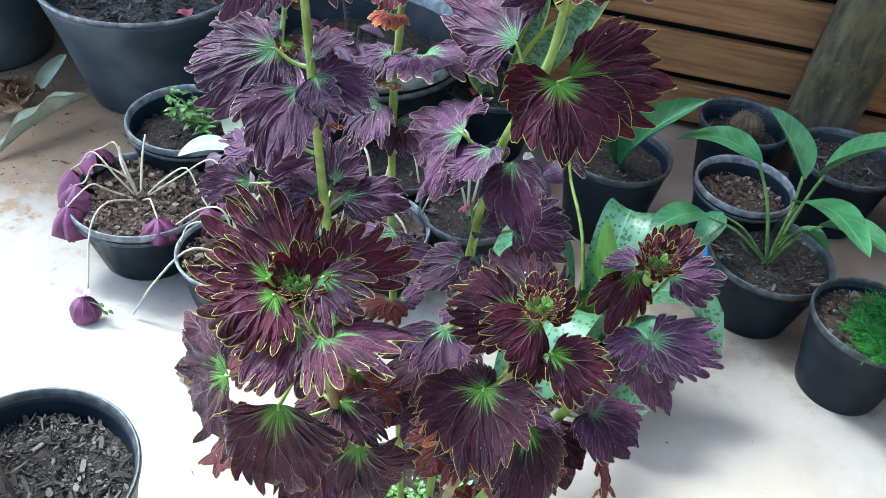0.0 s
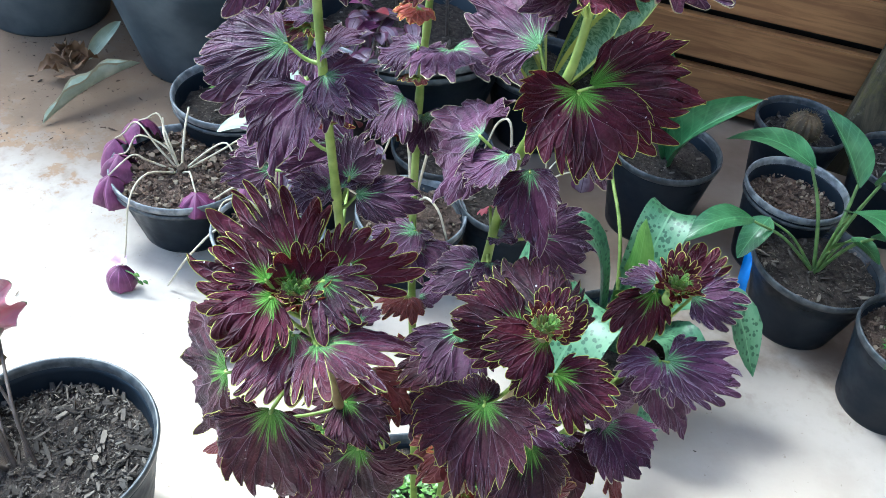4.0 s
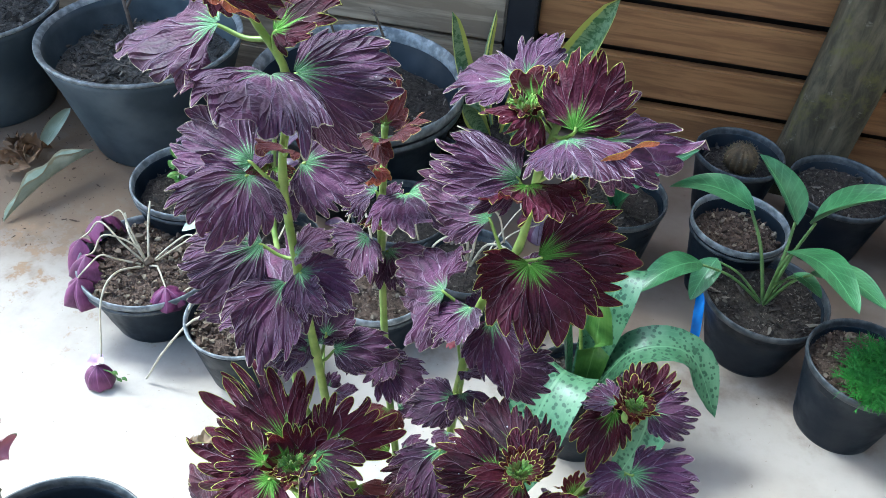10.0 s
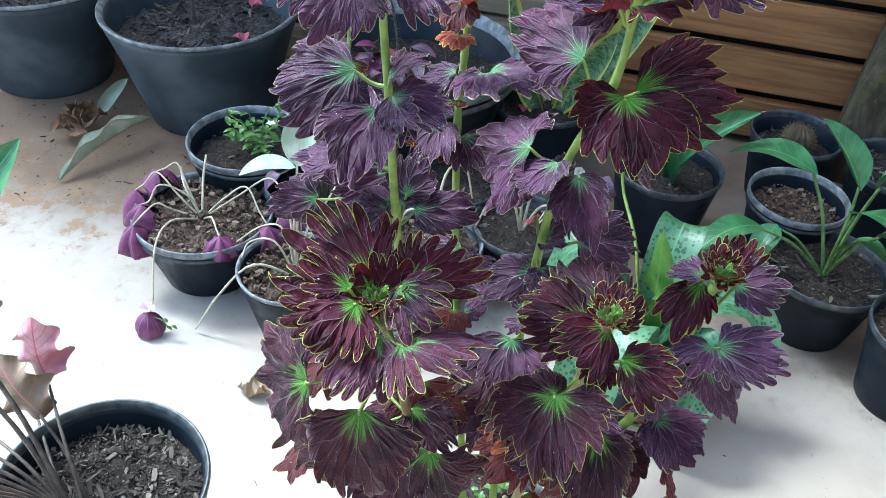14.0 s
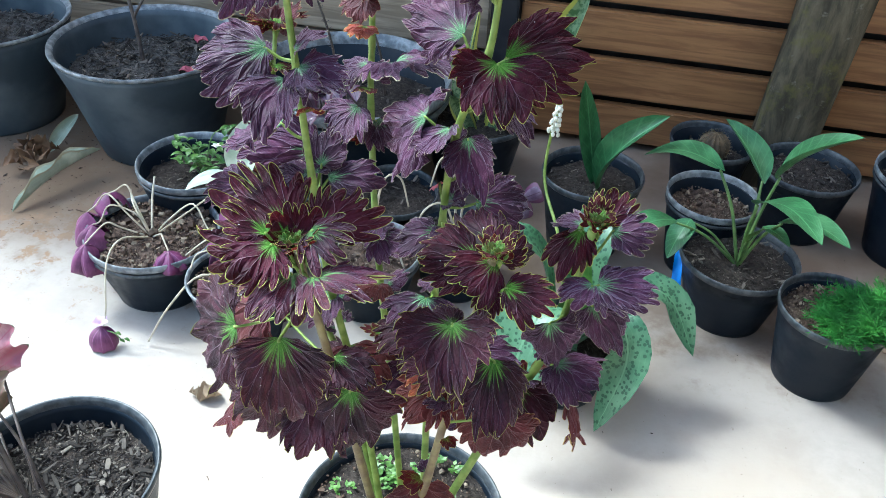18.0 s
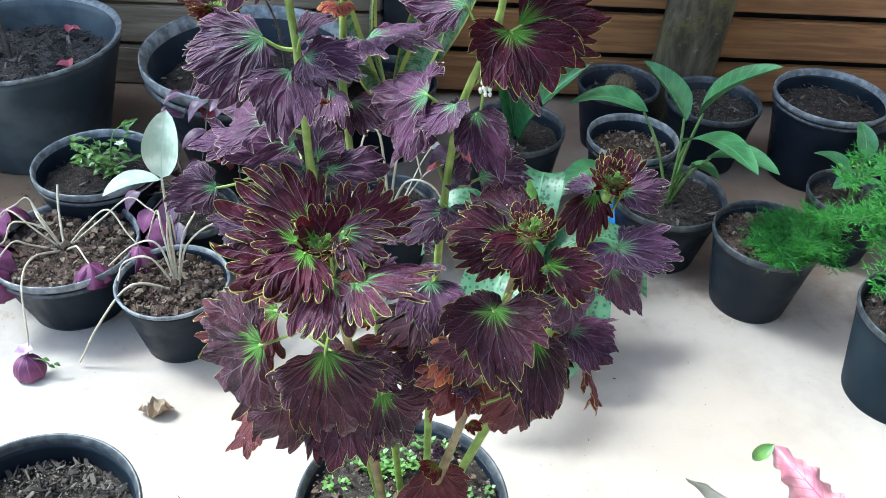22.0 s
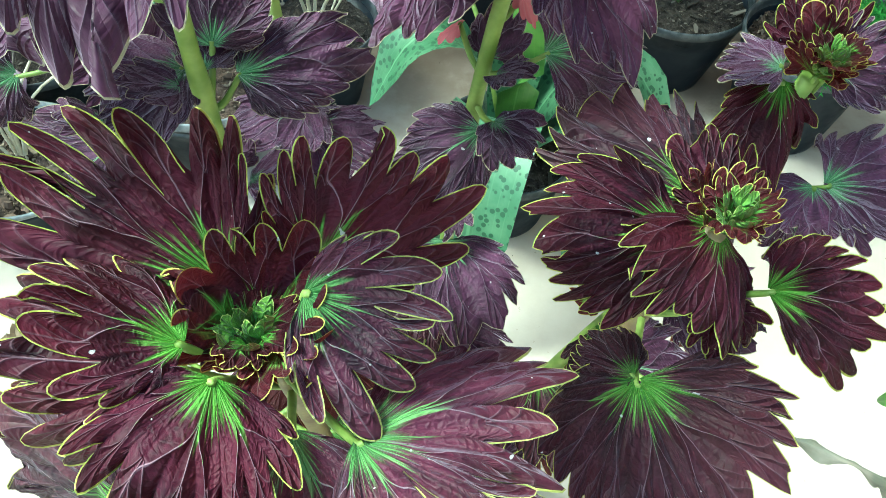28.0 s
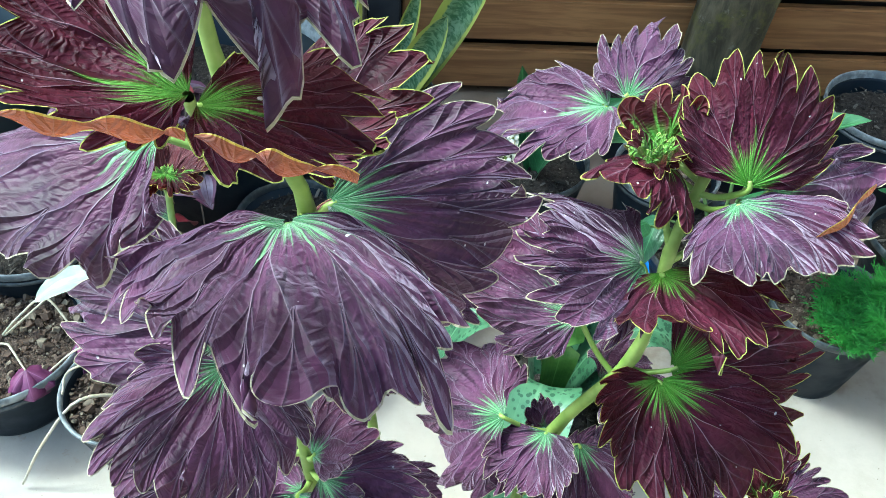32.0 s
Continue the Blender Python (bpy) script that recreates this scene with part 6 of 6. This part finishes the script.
for k in range(9):
    a = 2.4 + k * 0.22
    stalk(caladium, [KR + Vector((-0.02, -0.01, 0)), KR + Vector((-0.02 + 0.05 * math.cos(a), -0.01 + 0.05 * math.sin(a), 0.03 + 0.006 * k)), KR + Vector((-0.02 + 0.12 * math.cos(a), -0.01 + 0.12 * math.sin(a), 0.02 + 0.015 * k))], 0.0024, 0.0014, dark_stalk)

caladium_b = thing("caladium", (0.39, 0.305, front_soil_b), "caladium with one folded pink leaf and a grey withered one", "potted plant")
stalk(caladium_b, [(0.37, 0.31, front_soil_b), (0.34, 0.335, 0.17), (0.31, 0.362, 0.225)], 0.0024, 0.0015, dark_stalk, "leaf_stalk")
blade(caladium_b, (0.31, 0.361, 0.226), (0.262, 0.43, 0.246), 0.034, pink_leaf, bend=0.12, cup=-0.75, shape=(0.26, 0.8), wavy=0.16, nv=40, wave=0.9, up=(-0.3, -0.5, 0.8), label="folded pink leaf")
blade(caladium_b, (0.263, 0.43, 0.247), (0.25, 0.432, 0.222), 0.012, weed_leaf, bend=0.25, cup=0.2, up=(-0.3, -0.5, 0.8))
blade(caladium_b, (0.335, 0.34, 0.135), (0.187, 0.42, 0.205), 0.012, grey_leaf, bend=0.12, cup=-0.6, shape=(0.4, 0.9), wavy=0.8, wave=1.4, nv=44)
stalk(caladium_b, [(0.37, 0.31, front_soil_b), (0.35, 0.33, 0.145), (0.33, 0.342, 0.137)], 0.002, 0.0014, dark_stalk, "leaf_stalk")
leafy(caladium_b, (0.375, 0.31, front_soil_b), (0.335, 0.345, 0.2), (0.385, 0.33, 0.165), 0.03, lily_leaf)
leafy(caladium_b, (0.375, 0.31, front_soil_b), (0.315, 0.36, 0.23), (0.365, 0.36, 0.215), 0.02, grey_leaf, wavy=0.2)

# green seedlings near the slats
calathea = thing("young_lily", (0.739, 1.15, calathea_soil), "young plant with upright green oval leaves", "potted plant")
for tip, b, w in (((0.66, 1.2, 0.3), (0.71, 1.15, 0.2), 0.05), ((0.73, 1.25, 0.33), (0.74, 1.18, 0.24), 0.055), ((0.86, 1.15, 0.27), (0.77, 1.13, 0.22), 0.055), ((0.7, 1.08, 0.22), (0.73, 1.12, 0.19), 0.04)):
    leafy(calathea, (0.739, 1.15, calathea_soil), b, tip, w, lily_leaf, up=(0, -1, 0.6))
sprout = thing("young_lily", (0.6, 1.05, sprout_soil), "young plant with small green oval leaves", "potted plant")
for tip, b, w in (((0.54, 1.1, 0.155), (0.585, 1.05, 0.15), 0.032), ((0.55, 1.02, 0.14), (0.6, 1.04, 0.14), 0.036), ((0.6, 1.11, 0.21), (0.605, 1.06, 0.17), 0.034), ((0.66, 1.02, 0.18), (0.61, 1.045, 0.16), 0.034)):
    leafy(sprout, (0.6, 1.05, sprout_soil), b, tip, w, lily_leaf)

# woody stump and bare stems in the wide pots
stump = thing("woody_stump", (-1.166, 1.283, big_soil_a), "cut woody stump in dark soil", "stump")
part("trunk", tube("trunk", [(-1.166, 1.283, big_soil_a - 0.01), (-1.172, 1.283, big_soil_a + 0.05), (-1.185, 1.283, big_soil_a + 0.14)], 0.017, 0.012, 12), old_stem, stump)
bare = thing("bare_stem", (-0.83, 1.3, big_soil_b), "bare thin stem standing in dark soil", "stem")
stalk(bare, [(-0.83, 1.3, big_soil_b - 0.01), (-0.84, 1.31, big_soil_b + 0.09), (-0.87, 1.33, big_soil_b + 0.2)], 0.0045, 0.003, dark_stalk, "main_stem")
stalk(bare, [(-0.84, 1.31, big_soil_b + 0.09), (-0.8, 1.33, big_soil_b + 0.16), (-0.78, 1.35, big_soil_b + 0.22)], 0.003, 0.002, dark_stalk, "twig")


def petal(at, turn, size=0.022):
    p = thing("fallen_petal", at, "crumpled pink petal lying on the soil", "petal", "fallen pink petals")
    q = Vector(at)
    for k in range(2):
        a = turn + k * 1.3
        blade(p, q, q + Vector((math.cos(a) * size, math.sin(a) * size, 0.006)), size * 0.8, pink_petal, bend=0.2, cup=0.3, shape=(0.6, 0.5), nu=4, nv=6)


petal((-0.765, 1.405, big_soil_b + 0.008), 0.3)
petal((-0.715, 1.268, big_soil_b + 0.008), 2.0)
petal((-0.195, 1.28, snake_soil + 0.008), 1.0, 0.016)
petal((-0.43, 1.22, big_soil_c + 0.008), 1.7)

# weeds in the coleus pot
weeds = thing("weed_patch", (-0.084, 0.438, coleus_soil), "low bright green weeds sprouting in the soil", "weeds", kind="stuff")
rng = random.Random(21)
rows_v, rows_f = [], []
for i in range(190):
    a, r = rng.uniform(0, 6.3), 0.095 * math.sqrt(rng.random())
    if noise.noise(Vector((math.cos(a) * r * 28, math.sin(a) * r * 28, 2))) < 0.06:
        continue
    c = Vector((-0.084 + r * math.cos(a), 0.438 + r * math.sin(a), coleus_soil + 0.006))
    for j in range(9):
        b = rng.uniform(0, 6.3)
        p = c + Vector((rng.uniform(-0.006, 0.006), rng.uniform(-0.006, 0.006), rng.uniform(0.0, 0.01)))
        d = Vector((math.cos(b), math.sin(b), rng.uniform(-0.1, 0.6))) * rng.uniform(0.004, 0.009)
        w = Vector((-math.sin(b), math.cos(b), 0)) * 0.0024
        n0 = len(rows_v)
        rows_v += [tuple(p), tuple(p + d * 0.5 + w), tuple(p + d), tuple(p + d * 0.5 - w)]
        rows_f.append((n0, n0 + 1, n0 + 2, n0 + 3))
data = bpy.data.meshes.new("sprouts")
data.from_pydata(rows_v, [], rows_f)
data.uv_layers.new(name="leaf")
tagged(part("sprouts", data, weed_leaf, weeds, "", False), kind="stuff")

# ---- litter on the floor ----
dry_leaf = thing("dry_leaf", (-0.9, 1.05, 0), "long curled grey-green fallen leaf on the dusty floor", "leaf")
part("blade", blade_mesh((-0.855, 1.145, 0.045), (-0.93, 0.965, 0.004), 0.03, 24, 0.05, 0.8, (0.35, 0.9), wave=0.35), dead_leaf, dry_leaf)
dry_leaf_b = thing("dry_leaf", (-0.97, 1.2, 0), "dull green fallen leaf lying in shade by the pot", "leaf")
part("blade", blade_mesh((-0.985, 1.167, 0.004), (-0.957, 1.24, 0.055), 0.026, 30, 0.06, 0.5, (0.4, 0.8)), dead_leaf, dry_leaf_b)
clump = thing("withered_clump", (-0.985, 1.12, 0), "crumpled brown withered leaves on the dusty floor", "dry leaves")
rng = random.Random(31)
for k in range(11):
    a = rng.uniform(0, 6.3)
    q = Vector((-0.985 + rng.uniform(-0.025, 0.025), 1.12 + rng.uniform(-0.02, 0.02), rng.uniform(0.002, 0.02)))
    part("leaf", blade_mesh(q, q + Vector((math.cos(a) * 0.035, math.sin(a) * 0.035, rng.uniform(0.004, 0.025))), 0.026, rng.uniform(-60, 60), 0.3, 0.6, (0.5, 0.7), 6, 8, 0.6), brown_leaf, clump)
chip = thing("leaf_scrap", (-0.416, 0.64, 0), "small crumpled brown leaf scrap on the cement", "leaf")
for k, (dx, dy) in enumerate(((0.026, 0.016), (0.006, 0.03), (-0.02, 0.01))):
    part("scrap", blade_mesh((-0.418, 0.632, 0.002), (-0.418 + dx, 0.632 + dy, 0.006), 0.02, 30 * k - 20, 0.12, 0.5, (0.5, 0.7), 6, 8, 0.7), tan_leaf, chip)
ribbon = thing("blue_ribbon", (0.215, 1.02, 0), "strip of bright blue plastic hanging beside the lily pot", "ribbon")
part("strip", blade_mesh((0.212, 1.04, 0.1), (0.222, 1.005, 0.004), 0.014, 20, 0.15, 0.2, (0.5, 0.3), wave=0.5), blue_plastic, ribbon)
rng = random.Random(41)
tagged(part("floor_grit", chips_mesh(rng, (-0.1, 0.95), 0.9, 0.001, 300, 0.0035, 2.2), crumb, None, "", False), "scattered dark grit and crumbs on the cement floor", "grit", kind="stuff")
tagged(part("earth_crumbs", chips_mesh(rng, (-0.98, 1.2), 0.3, 0.001, 700, 0.006, 1.6), crumb, None, "", False), "loose brown earth crumbs below the wide pots", "earth", kind="stuff")

# purple clover with one pale flower among the back pots
clover_b = thing("purple_clover", (-0.12, 1.0, stalk_soil_c), "purple clover sprig with a tiny pale flower", "potted plant")
CB = Vector((-0.12, 1.0, stalk_soil_c))
HEAD, BLOOM = Vector((-0.043, 1.07, 0.13)), Vector((-0.07, 1.08, 0.156))
stalk(clover_b, [CB, CB.lerp(HEAD, 0.5) + Vector((0, 0, 0.02)), HEAD], 0.0015, 0.001, pale_stalk)
stalk(clover_b, [CB, CB.lerp(BLOOM, 0.6) + Vector((0, 0, 0.01)), BLOOM], 0.0013, 0.0009, pale_stalk)
for dx, dz in ((-0.03, 0.022), (0.028, 0.026), (0.002, -0.034)):
    blade(clover_b, HEAD, HEAD + Vector((dx, -0.012, dz)), 0.034, spider_leaf if dx else clover_leaf, bend=0.08, cup=-0.2, shape=(0.75, 0.7), nu=6, nv=8, up=(0, -1, 0.5))
for k in range(5):
    a = k * 1.256
    blade(clover_b, BLOOM, BLOOM + Vector((0.009 * math.cos(a), -0.003, 0.009 * math.sin(a))), 0.008, white_petal, bend=0.1, shape=(0.7, 0.6), nu=4, nv=5, up=(0, -1, 0.3))
